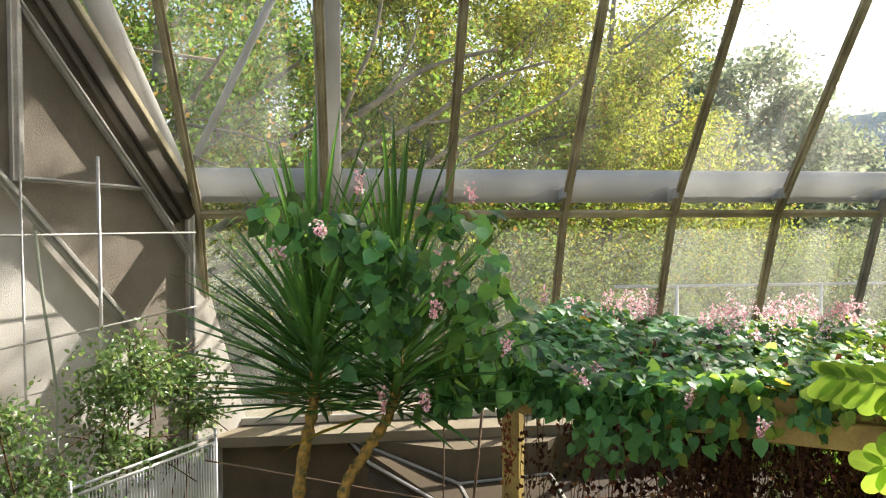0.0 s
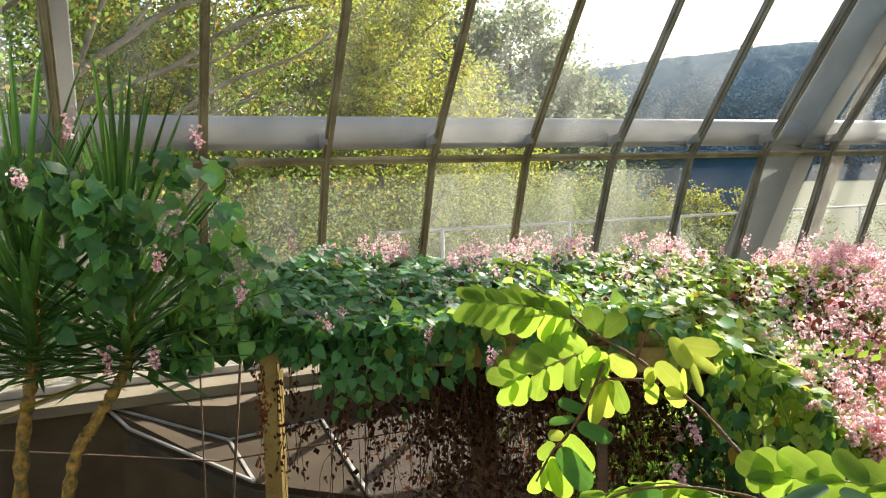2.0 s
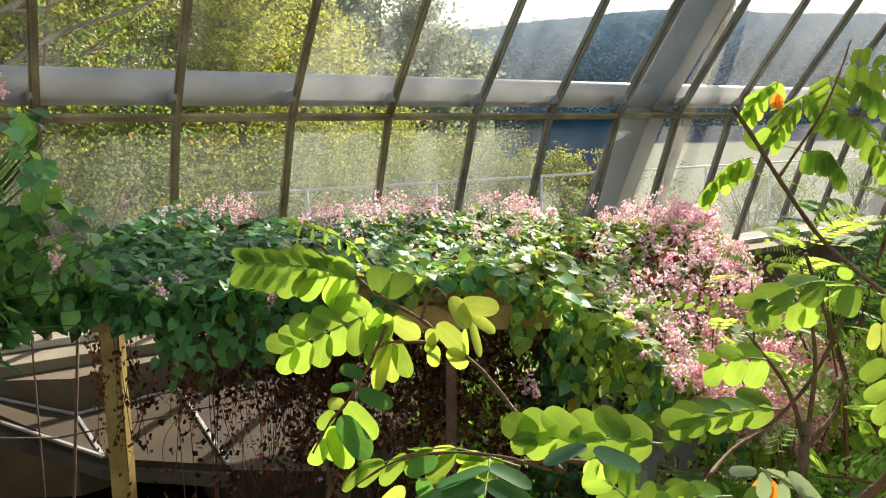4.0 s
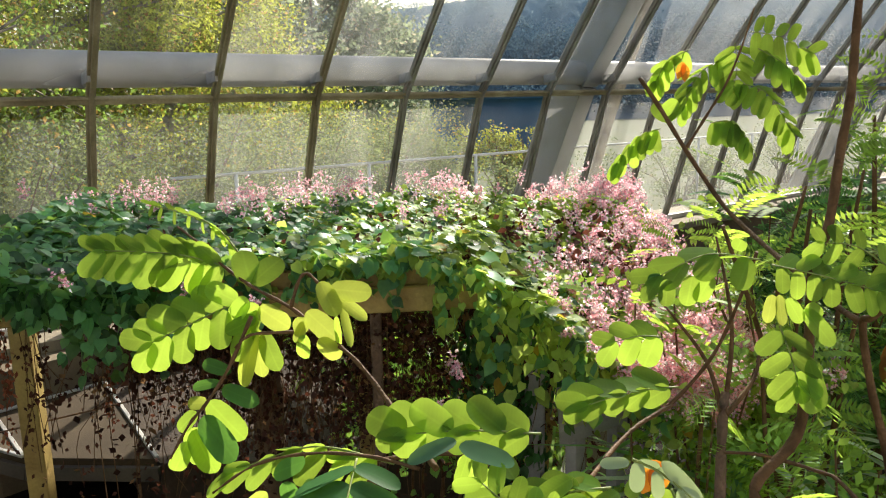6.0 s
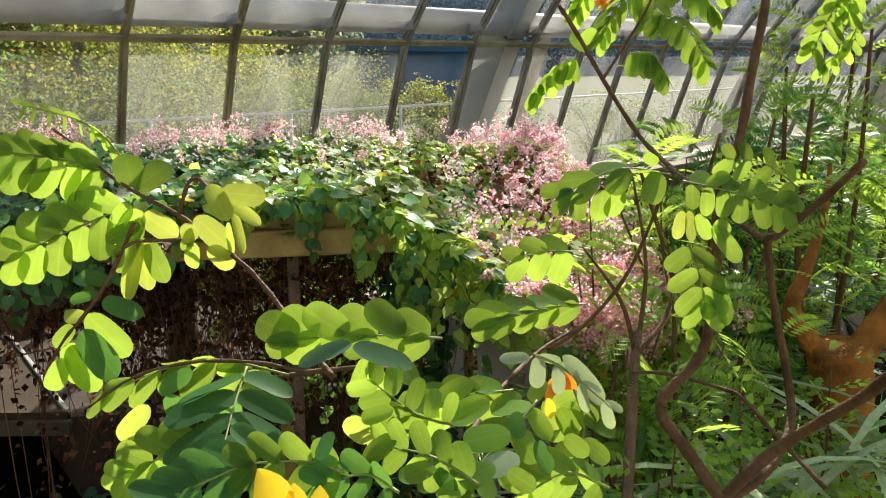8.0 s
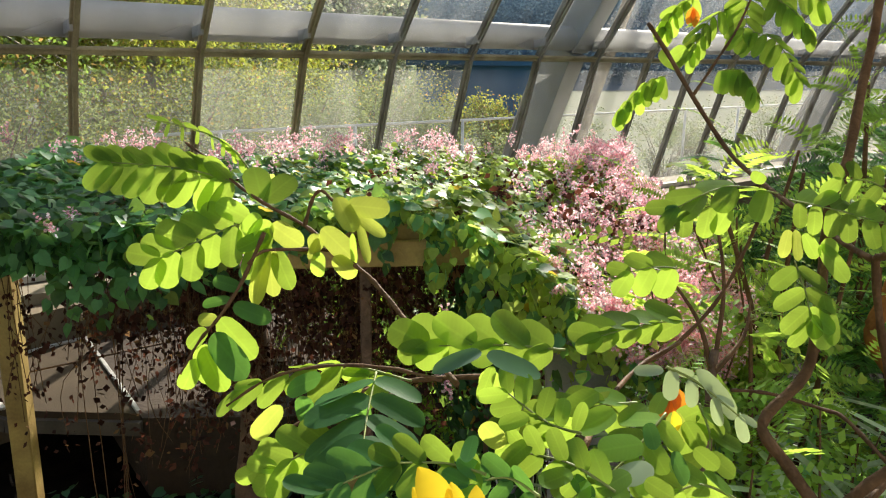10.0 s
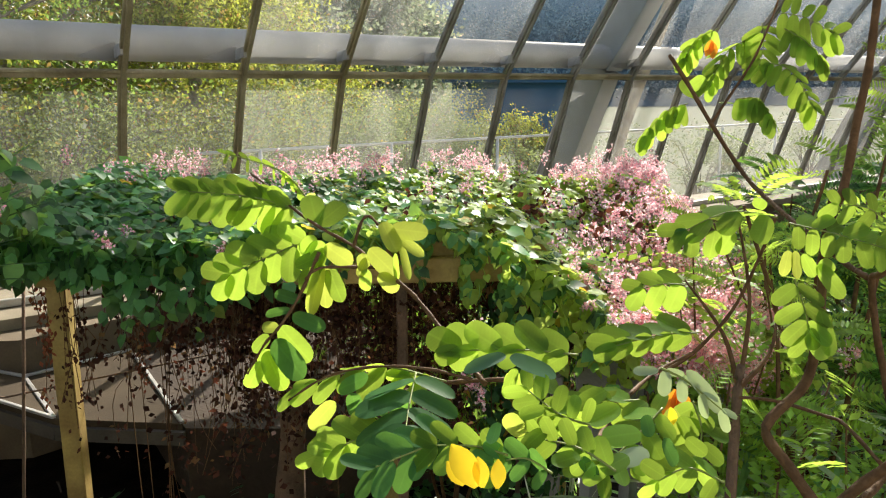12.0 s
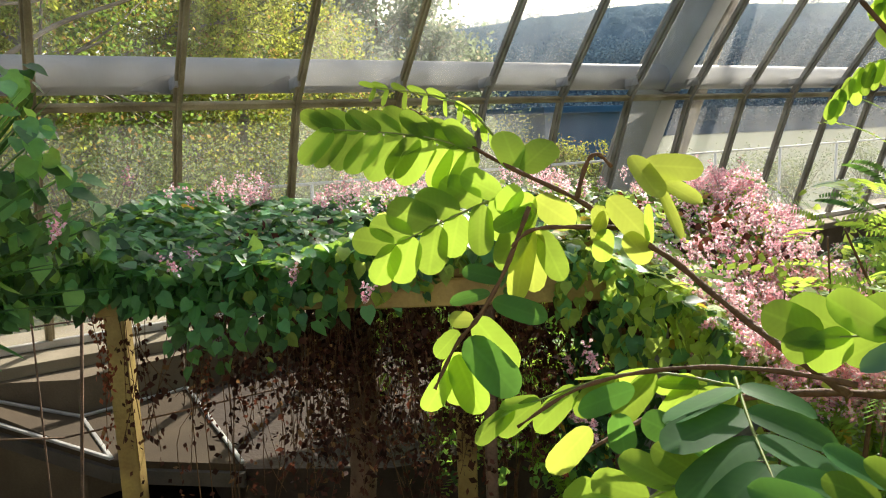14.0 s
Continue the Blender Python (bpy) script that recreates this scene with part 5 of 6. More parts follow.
stem([(1.459, 1.368, 2.715), (1.494, 1.336, 2.712), (1.522, 1.280, 2.703), (1.520, 1.253, 2.701), (1.489, 1.192, 2.682), (1.469, 1.130, 2.655)], 0.0020, 0.0030)
stem([(1.422, 1.421, 2.771), (1.342, 1.421, 2.760), (1.192, 1.353, 2.775), (1.100, 1.299, 2.782)], 0.0022, 0.0030)
stem([(1.578, 1.408, 2.949), (1.578, 1.428, 2.883), (1.554, 1.450, 2.800), (1.502, 1.476, 2.737), (1.461, 1.503, 2.706)], 0.0022, 0.0030)
stem([(1.081, 1.369, 2.826), (1.074, 1.431, 2.811), (1.022, 1.498, 2.793), (0.963, 1.509, 2.780), (0.913, 1.514, 2.766)], 0.0030, 0.0015)
senna_leaf(((0.940, 1.623, 2.988), (0.897, 1.655, 3.004), (0.834, 1.687, 3.012)), (-0.013, 0.005, -0.034), (-0.016, 0.014, 0.020), 10, 0.97)
senna_leaf(((0.954, 1.628, 2.998), (0.936, 1.661, 3.031), (0.902, 1.737, 3.047)), (-0.000, -0.003, -0.013), (-0.007, 0.013, 0.007), 9, 0.71)
leaflet((0.948, 1.596, 2.975), (0.950, 1.615, 3.008), (-0.204, -0.777, 0.595), 1.42)
leaflet((0.949, 1.595, 2.975), (0.981, 1.592, 2.999), (-0.573, -0.547, 0.610), 1.39)
senna_leaf(((0.945, 1.600, 2.960), (0.904, 1.617, 2.943), (0.858, 1.637, 2.922)), (-0.003, -0.006, -0.032), (-0.018, 0.020, 0.020), 6, 1.27)
leaflet((0.946, 1.574, 2.955), (0.963, 1.548, 2.936), (-0.785, -0.471, 0.402), 1.30, M_senna_yellow)
leaflet((0.944, 1.575, 2.952), (0.917, 1.585, 2.903), (-0.785, -0.471, 0.402), 0.87)
leaflet((0.940, 1.572, 2.934), (0.920, 1.568, 2.879), (-0.785, -0.471, 0.402), 0.66, M_senna_yellow)
leaflet((0.942, 1.571, 2.934), (0.942, 1.573, 2.882), (-0.785, -0.471, 0.402), 0.88, M_senna_yellow)
leaflet((0.946, 1.568, 2.930), (0.947, 1.544, 2.897), (-0.662, -0.617, 0.425), 1.04)
leaflet((0.942, 1.574, 2.946), (0.915, 1.584, 2.931), (-0.785, -0.471, 0.402), 1.14)
leaflet((0.944, 1.576, 2.959), (0.930, 1.584, 2.932), (-0.315, -0.850, 0.422), 1.49)
leaflet((0.938, 1.581, 2.964), (0.924, 1.591, 2.945), (-0.785, -0.471, 0.402), 1.63)
leaflet((0.987, 1.503, 2.980), (1.013, 1.471, 2.979), (-0.621, -0.599, 0.506), 1.00, M_senna_yellow)
leaflet((0.993, 1.497, 2.972), (1.007, 1.468, 2.952), (-0.621, -0.599, 0.506), 0.70, M_senna_yellow)
leaflet((0.981, 1.509, 2.987), (0.983, 1.485, 2.956), (-0.313, -0.806, 0.503), 1.04, M_senna_yellow)
leaflet((0.995, 1.494, 2.964), (0.991, 1.473, 2.928), (-0.475, -0.715, 0.514), 0.46, M_senna_yellow)
leaflet((0.971, 1.521, 2.957), (0.996, 1.503, 2.926), (-0.511, -0.766, 0.390), 0.99, M_senna_yellow)
leaflet((0.968, 1.521, 2.948), (0.961, 1.527, 2.927), (-0.256, -0.892, 0.371), 1.03, M_senna_yellow)
leaflet((0.967, 1.518, 2.935), (0.963, 1.522, 2.910), (-0.724, -0.578, 0.376), 1.30)
leaflet((0.977, 1.510, 2.931), (0.994, 1.501, 2.909), (-0.724, -0.578, 0.376), 1.18, M_senna_yellow)
leaflet((0.994, 1.504, 2.952), (0.995, 1.503, 2.921), (-0.724, -0.578, 0.376), 0.44)
leaflet((0.963, 1.525, 2.952), (0.968, 1.524, 2.934), (-0.256, -0.892, 0.371), 1.59, M_senna_yellow)
leaflet((0.909, 1.566, 2.898), (0.889, 1.593, 2.906), (-0.635, -0.615, 0.468), 0.88, M_senna_dark)
leaflet((0.899, 1.570, 2.889), (0.877, 1.595, 2.882), (-0.635, -0.615, 0.468), 0.66, M_senna_dark)
leaflet((0.900, 1.568, 2.883), (0.924, 1.534, 2.871), (-0.635, -0.615, 0.468), 0.89, M_senna_dark)
leaflet((0.886, 1.574, 2.870), (0.871, 1.584, 2.870), (-0.635, -0.615, 0.468), 1.58, M_senna_yellow)
leaflet((0.876, 1.579, 2.862), (0.859, 1.586, 2.844), (-0.488, -0.733, 0.474), 1.13)
leaflet((0.887, 1.574, 2.871), (0.915, 1.557, 2.828), (-0.488, -0.733, 0.474), 0.86)
leaflet((0.880, 1.575, 2.856), (0.899, 1.538, 2.820), (-0.752, -0.485, 0.446), 1.11, M_senna_dark)
leaflet((0.872, 1.577, 2.845), (0.881, 1.561, 2.800), (-0.635, -0.615, 0.468), 1.08)
leaflet((0.865, 1.579, 2.834), (0.853, 1.591, 2.798), (-0.158, -0.884, 0.440), 0.99)
leaflet((0.872, 1.578, 2.847), (0.882, 1.584, 2.800), (-0.488, -0.733, 0.474), 1.13)
senna_leaf(((0.986, 1.400, 2.840), (0.943, 1.468, 2.845), (0.891, 1.533, 2.812)), (-0.021, 0.010, -0.027), (-0.011, 0.021, -0.009), 7, 0.87)
leaflet((0.969, 1.430, 2.841), (0.946, 1.452, 2.844), (-0.480, -0.522, 0.705), 0.72)
leaflet((0.889, 1.455, 2.824), (0.865, 1.467, 2.795), (-0.455, -0.785, 0.420), 0.95, M_senna_yellow)
leaflet((0.872, 1.436, 2.802), (0.858, 1.443, 2.787), (-0.534, -0.731, 0.425), 1.44)
leaflet((0.863, 1.415, 2.798), (0.853, 1.416, 2.774), (-0.353, -0.796, 0.492), 1.18)
leaflet((0.864, 1.437, 2.784), (0.848, 1.471, 2.759), (-0.652, -0.719, 0.240), 0.69)
leaflet((0.927, 1.454, 2.841), (0.909, 1.491, 2.821), (-0.415, -0.577, 0.703), 0.84, M_senna_dark)
leaflet((0.903, 1.445, 2.833), (0.909, 1.444, 2.803), (-0.652, -0.719, 0.240), 1.13, M_senna_dark)
leaflet((0.918, 1.402, 2.825), (0.912, 1.436, 2.831), (-0.652, -0.719, 0.240), 1.07, M_senna_dark)
leaflet((0.935, 1.389, 2.834), (0.926, 1.417, 2.811), (-0.652, -0.719, 0.240), 1.22, M_senna_dark)
senna_leaf(((0.943, 1.391, 2.862), (0.913, 1.358, 2.849), (0.885, 1.324, 2.837)), (-0.043, 0.016, -0.006), (0.022, -0.035, -0.003), 5, 0.90, M_senna_dark)
senna_leaf(((0.887, 1.361, 2.828), (0.869, 1.375, 2.822), (0.850, 1.388, 2.809)), (-0.013, 0.003, -0.025), (-0.006, 0.023, 0.011), 4, 1.17)
senna_leaf(((0.900, 1.275, 2.855), (0.872, 1.284, 2.847), (0.839, 1.296, 2.837)), (-0.013, -0.009, -0.022), (-0.009, 0.025, 0.011), 5, 0.97, M_senna_dark)
senna_leaf(((0.918, 1.229, 2.851), (0.906, 1.254, 2.852), (0.883, 1.275, 2.851)), (-0.016, -0.006, -0.019), (-0.005, 0.020, 0.013), 4, 1.07)
senna_leaf(((1.060, 1.292, 2.884), (1.015, 1.321, 2.890), (0.966, 1.352, 2.891)), (-0.011, 0.025, 0.019), (-0.021, 0.007, -0.011), 6, 1.48)
leaflet((1.015, 1.276, 2.879), (0.969, 1.284, 2.904), (-0.354, -0.497, 0.792), 0.64, M_senna_blue)
leaflet((0.984, 1.309, 2.895), (0.944, 1.316, 2.890), (-0.354, -0.497, 0.792), 0.68, M_senna_blue)
leaflet((1.002, 1.315, 2.877), (0.990, 1.316, 2.850), (-0.652, -0.719, 0.240), 0.73)
leaflet((1.024, 1.320, 2.868), (1.022, 1.328, 2.886), (-0.652, -0.719, 0.240), 0.85)
leaflet((1.038, 1.300, 2.848), (1.042, 1.330, 2.866), (-0.329, -0.757, 0.565), 1.16)
leaflet((1.008, 1.333, 2.865), (1.033, 1.327, 2.831), (-0.652, -0.719, 0.240), 0.97)
senna_leaf(((1.356, 1.367, 2.828), (1.310, 1.394, 2.826), (1.263, 1.419, 2.815)), (-0.015, 0.032, 0.013), (-0.026, 0.008, -0.015), 5, 1.33)
senna_leaf(((1.320, 1.367, 2.895), (1.303, 1.382, 2.896), (1.282, 1.399, 2.890)), (-0.011, 0.000, -0.028), (-0.008, 0.022, 0.013), 3, 1.33)
senna_leaf(((1.038, 1.182, 2.910), (1.051, 1.167, 2.901), (1.060, 1.139, 2.884)), (-0.005, -0.001, -0.017), (0.009, -0.009, -0.003), 4, 0.97, M_senna_pale)
leaflet((1.036, 1.183, 2.908), (1.021, 1.196, 2.905), (-0.413, -0.446, 0.794), 0.97, M_senna_pale)
leaflet((1.052, 1.168, 2.909), (1.070, 1.142, 2.878), (-0.523, -0.338, 0.783), 0.64, M_senna_pale)
leaflet((1.023, 1.183, 2.873), (1.015, 1.169, 2.861), (-0.810, -0.262, 0.525), 1.18, M_senna_dark)
leaflet((1.019, 1.183, 2.859), (0.988, 1.194, 2.861), (-0.694, -0.193, 0.693), 1.18)
leaflet((1.008, 1.153, 2.869), (1.015, 1.148, 2.847), (-0.166, -0.785, 0.596), 1.18, M_senna_dark)
leaflet((0.916, 1.239, 2.875), (0.903, 1.230, 2.863), (-0.773, -0.239, 0.588), 1.18, M_senna_dark)
leaflet((0.964, 1.237, 2.875), (0.948, 1.249, 2.867), (-0.625, -0.370, 0.687), 1.18)
leaflet((1.063, 1.213, 2.863), (1.038, 1.217, 2.857), (-0.734, -0.216, 0.644), 1.18)
leaflet((1.028, 1.257, 2.856), (0.998, 1.267, 2.855), (-0.810, -0.262, 0.525), 1.18)
leaflet((1.045, 1.245, 2.868), (1.016, 1.251, 2.859), (-0.810, -0.262, 0.525), 1.18)
leaflet((1.002, 1.250, 2.851), (0.975, 1.257, 2.847), (-0.810, -0.262, 0.525), 1.18, M_senna_yellow)
leaflet((1.045, 1.228, 2.859), (1.013, 1.236, 2.847), (-0.810, -0.262, 0.525), 1.18)
leaflet((1.001, 1.223, 2.851), (0.979, 1.222, 2.837), (-0.810, -0.262, 0.525), 1.18)
leaflet((1.082, 1.192, 2.853), (1.079, 1.174, 2.838), (-0.810, -0.262, 0.525), 1.18)
leaflet((1.098, 1.192, 2.854), (1.099, 1.171, 2.844), (-0.810, -0.262, 0.525), 1.18)
leaflet((1.013, 1.170, 2.850), (0.987, 1.176, 2.848), (-0.734, -0.216, 0.644), 1.18, M_senna_pale)
leaflet((0.994, 1.174, 2.850), (0.969, 1.178, 2.845), (-0.734, -0.216, 0.644), 1.18)
leaflet((0.993, 1.161, 2.851), (0.995, 1.141, 2.847), (-0.810, -0.262, 0.525), 1.18)
leaflet((0.962, 1.233, 2.858), (0.938, 1.235, 2.849), (-0.810, -0.262, 0.525), 1.18)
leaflet((0.961, 1.258, 2.844), (0.945, 1.262, 2.864), (-0.734, -0.216, 0.644), 1.18, M_senna_yellow)
leaflet((0.966, 1.199, 2.849), (0.941, 1.204, 2.845), (-0.734, -0.216, 0.644), 1.18)
leaflet((0.966, 1.198, 2.847), (0.965, 1.180, 2.840), (-0.810, -0.262, 0.525), 1.18, M_senna_dark)
leaflet((1.060, 1.169, 2.848), (1.060, 1.150, 2.841), (-0.810, -0.262, 0.525), 1.18)
leaflet((1.084, 1.205, 2.855), (1.077, 1.189, 2.839), (-0.773, -0.239, 0.588), 1.18, M_senna_yellow)
leaflet((1.075, 1.241, 2.855), (1.048, 1.250, 2.856), (-0.810, -0.262, 0.525), 1.18, M_senna_yellow)
leaflet((1.114, 1.233, 2.853), (1.096, 1.229, 2.841), (-0.810, -0.262, 0.525), 1.18)
senna_leaf(((1.074, 1.229, 2.857), (1.041, 1.257, 2.851), (0.999, 1.276, 2.837)), (-0.012, 0.003, -0.023), (-0.009, 0.025, 0.007), 6, 1.22)
senna_leaf(((1.010, 1.229, 2.851), (0.993, 1.247, 2.858), (0.982, 1.276, 2.873)), (-0.016, 0.011, -0.010), (0.014, 0.003, 0.016), 5, 1.12)
senna_leaf(((1.057, 1.192, 2.867), (1.021, 1.191, 2.850), (0.984, 1.192, 2.835)), (-0.003, 0.029, -0.003), (0.002, -0.020, -0.013), 5, 1.12)
senna_leaf(((0.978, 1.172, 2.843), (0.967, 1.200, 2.854), (0.959, 1.233, 2.851)), (-0.012, 0.006, -0.015), (0.006, 0.012, 0.017), 5, 1.12)
senna_leaf(((1.100, 1.193, 2.862), (1.094, 1.178, 2.843), (1.079, 1.170, 2.821)), (-0.003, 0.026, -0.013), (0.013, -0.015, -0.009), 4, 1.12)
senna_leaf(((0.935, 1.197, 2.844), (0.928, 1.220, 2.849), (0.909, 1.235, 2.844)), (-0.010, 0.004, -0.015), (-0.003, 0.017, 0.011), 4, 1.12, M_senna_dark)
senna_leaf(((1.061, 1.132, 2.824), (1.043, 1.152, 2.834), (1.023, 1.167, 2.823)), (-0.008, 0.002, -0.018), (-0.003, 0.018, 0.012), 4, 1.12)
senna_leaf(((1.885, 1.796, 3.092), (1.852, 1.821, 3.077), (1.813, 1.840, 3.030)), (-0.016, 0.002, -0.037), (0.011, -0.006, -0.038), 6, 0.92)
leaflet((1.881, 1.806, 3.113), (1.919, 1.807, 3.134), (-0.652, -0.719, 0.240), 1.92)
leaflet((1.890, 1.800, 3.119), (1.919, 1.782, 3.144), (-0.652, -0.719, 0.240), 1.23)
senna_leaf(((2.024, 1.756, 3.224), (1.968, 1.769, 3.195), (1.926, 1.773, 3.136)), (-0.017, 0.036, -0.020), (-0.002, -0.011, -0.039), 7, 0.92)
senna_leaf(((1.960, 1.791, 3.240), (1.917, 1.809, 3.218), (1.895, 1.816, 3.181)), (-0.021, 0.011, -0.024), (0.012, -0.011, -0.034), 6, 0.92)
senna_leaf(((2.000, 1.720, 3.176), (2.014, 1.659, 3.157), (2.016, 1.607, 3.089)), (-0.024, 0.010, -0.035), (0.025, -0.014, -0.006), 9, 0.92)
senna_leaf(((1.964, 1.741, 3.101), (1.988, 1.706, 3.102), (1.993, 1.675, 3.065)), (-0.017, 0.003, -0.036), (0.017, -0.007, -0.025), 7, 0.92)
senna_leaf(((1.999, 1.670, 3.236), (2.025, 1.640, 3.212), (2.042, 1.612, 3.177)), (-0.015, 0.001, -0.037), (0.017, -0.008, -0.026), 6, 0.92)
senna_leaf(((2.026, 1.735, 3.251), (2.013, 1.719, 3.211), (1.991, 1.711, 3.167)), (-0.014, 0.034, -0.018), (0.022, -0.025, -0.014), 6, 0.92)
senna_leaf(((2.033, 1.707, 3.270), (2.051, 1.659, 3.258), (2.065, 1.608, 3.227)), (-0.013, -0.004, -0.047), (0.019, 0.009, 0.029), 6, 0.92)
senna_leaf(((2.061, 1.396, 3.206), (2.034, 1.406, 3.161), (2.007, 1.414, 3.111)), (-0.025, 0.019, -0.013), (0.025, -0.019, -0.022), 7, 0.92)
senna_leaf(((2.065, 1.372, 3.144), (2.049, 1.378, 3.117), (2.015, 1.397, 3.085)), (-0.016, 0.007, -0.024), (0.018, -0.012, -0.018), 5, 0.92)
senna_leaf(((2.089, 1.386, 3.251), (2.073, 1.388, 3.215), (2.059, 1.386, 3.170)), (-0.023, 0.016, -0.014), (0.026, -0.018, -0.018), 6, 0.92)
senna_leaf(((1.430, 1.320, 2.973), (1.390, 1.359, 2.979), (1.346, 1.390, 2.956)), (-0.028, -0.010, -0.022), (-0.016, 0.032, 0.003), 4, 1.12)
leaflet((1.348, 1.387, 2.952), (1.335, 1.398, 2.948), (-0.652, -0.719, 0.240), 1.99, M_senna_dark)
leaflet((1.344, 1.378, 2.954), (1.336, 1.375, 2.925), (-0.652, -0.719, 0.240), 1.36)
leaflet((1.364, 1.361, 2.958), (1.355, 1.359, 2.925), (-0.652, -0.719, 0.240), 1.36)
leaflet((1.380, 1.347, 2.958), (1.364, 1.352, 2.930), (-0.652, -0.719, 0.240), 1.21)
leaflet((1.414, 1.339, 2.983), (1.420, 1.337, 2.995), (-0.652, -0.719, 0.240), 2.55)
senna_leaf(((1.457, 1.320, 2.963), (1.487, 1.276, 2.953), (1.530, 1.232, 2.936)), (-0.007, -0.003, -0.028), (0.028, -0.000, 0.012), 7, 1.17)
senna_leaf(((1.575, 1.238, 2.952), (1.540, 1.265, 2.981), (1.514, 1.290, 2.985)), (-0.013, 0.004, -0.025), (0.011, 0.007, 0.019), 4, 1.12)
leaflet((1.452, 1.314, 2.930), (1.442, 1.312, 2.899), (-0.652, -0.719, 0.240), 0.89, M_senna_yellow)
leaflet((1.457, 1.309, 2.930), (1.453, 1.302, 2.896), (-0.652, -0.719, 0.240), 0.75, M_senna_yellow)
leaflet((1.463, 1.302, 2.926), (1.470, 1.287, 2.899), (-0.652, -0.719, 0.240), 1.06)
leaflet((1.479, 1.286, 2.920), (1.486, 1.274, 2.903), (-0.652, -0.719, 0.240), 1.66)
senna_leaf(((1.451, 1.303, 2.896), (1.446, 1.283, 2.862), (1.445, 1.274, 2.833)), (-0.026, 0.019, -0.015), (0.026, -0.017, -0.021), 4, 1.07)
leaflet((1.475, 1.288, 2.914), (1.492, 1.259, 2.874), (-0.652, -0.719, 0.240), 0.77)
leaflet((1.446, 1.275, 2.841), (1.447, 1.266, 2.814), (-0.652, -0.719, 0.240), 1.24)
leaflet((1.459, 1.271, 2.862), (1.470, 1.255, 2.804), (-0.652, -0.719, 0.240), 0.62)
# orange and yellow blossoms among the leaves
M_orange = leaf_mat("orange_petal", (0.8, 0.22, 0.02), (0.95, 0.4, 0.03), 0.2, 0.5, 0.5, 0.0)
M_yellow = leaf_mat("yellow_petal", (0.85, 0.55, 0.02), (0.98, 0.75, 0.04), 0.15, 0.5, 0.5, 0.0)
PETAL = ((0.0, 0.06), (0.12, 0.14), (0.25, 0.22), (0.42, 0.28), (0.6, 0.28), (0.75, 0.23), (0.88, 0.14), (1.0, 0.02))
for label, material, petals in (
        ("large bright yellow blossom", M_yellow, (((0.858, 1.193, 2.860), (0.849, 1.209, 2.888)), ((0.861, 1.190, 2.860), (0.862, 1.196, 2.880)), ((0.857, 1.206, 2.856), (0.850, 1.216, 2.872)), ((0.868, 1.183, 2.860), (0.872, 1.186, 2.879)))),
        ("withered orange leaflets", M_orange, (((1.215, 1.294, 2.811), (1.202, 1.294, 2.778)), ((1.216, 1.293, 2.811), (1.212, 1.287, 2.781)), ((1.217, 1.291, 2.810), (1.221, 1.281, 2.784)))),
        ("withered orange leaflets", M_orange, (((1.905, 1.765, 3.215), (1.893, 1.765, 3.185)), ((1.907, 1.765, 3.213), (1.905, 1.757, 3.18)))),
        ("yellowed fallen leaflet", M_yellow, (((1.077, 1.199, 2.86), (1.077, 1.194, 2.845)), ))):
    so = Soup()
    for p, q in petals:
        d = Vector(q) - Vector(p)
        blade(so, p, d, (-0.4, -0.75, 0.35), [(f * d.length, w * d.length) for f, w in PETAL], .3, .15)
    so.put("blossom", material, senna, label, smooth=True)

# ---- feathery shrubs, old trunk and undergrowth further in ----
M_feather = leaf_mat("feathery_leaf", (0.16, 0.32, 0.055), (0.52, 0.72, 0.09), 0.35, 0.45, 0.56, 0.0)
rf = random.Random(23)


def frond(soup, p, d, n, L, pairs, ll, fat=0.16):
    """A feathery frond: pairs of narrow leaflets on a drooping rib."""
    d, s, u = frame_of(d, n)
    p = Vector(p)
    for k in range(pairs):
        f = (k + 0.5) / pairs
        q = p + d * (L * f) - Vector((0, 0, 0.35 * L * f * f))
        w = ll * (0.5 + 0.9 * math.sin(math.pi * (0.15 + 0.75 * f)))
        for side in (1, -1):
            e = (s * side + d * 0.35 - u * 0.15).normalized()
            soup.add([tuple(q), tuple(q + e * w * .5 + d * w * fat), tuple(q + e * w), tuple(q + e * w * .5 - d * w * fat)], [(0, 1, 2, 3)])


def feather_shrub(label, root, stems, fronds, seed, L=0.2, pairs=12, ll=0.036, fat=0.16, reach=0.28, material=None):
    rr = random.Random(seed)
    t = thing("feathery_shrub", label, "shrub", "feathery shrubs")
    root = Vector(root)
    so = Soup()
    for top, r in stems:
        top = Vector(top)
        bm = bmesh.new()
        cp = curve_pts([root, root.lerp(top, .4) + Vector((rr.gauss(0, .07), rr.gauss(0, .07), 0)), root.lerp(top, .75) + Vector((rr.gauss(0, .05), rr.gauss(0, .05), 0)), top], 6)
        tube(bm, cp, [r * (1 - 0.7 * i / (len(cp) - 1)) for i in range(len(cp))], 8)
        part("stem", bm, M_twig, t)
        for _ in range(fronds):
            c = cp[rr.randrange(len(cp) * 3 // 5, len(cp))]
            a = rr.uniform(0, math.tau)
            d = Vector((math.cos(a), math.sin(a), rr.gauss(.35, .4)))
            st = c + d * rr.uniform(0.02, reach)
            frond(so, st, d, (rr.gauss(0, .6), rr.gauss(-.2, .6), 1), L * rr.uniform(.7, 1.3), pairs, ll, fat)
    so.put("foliage", material or M_feather, t, kind="stuff")


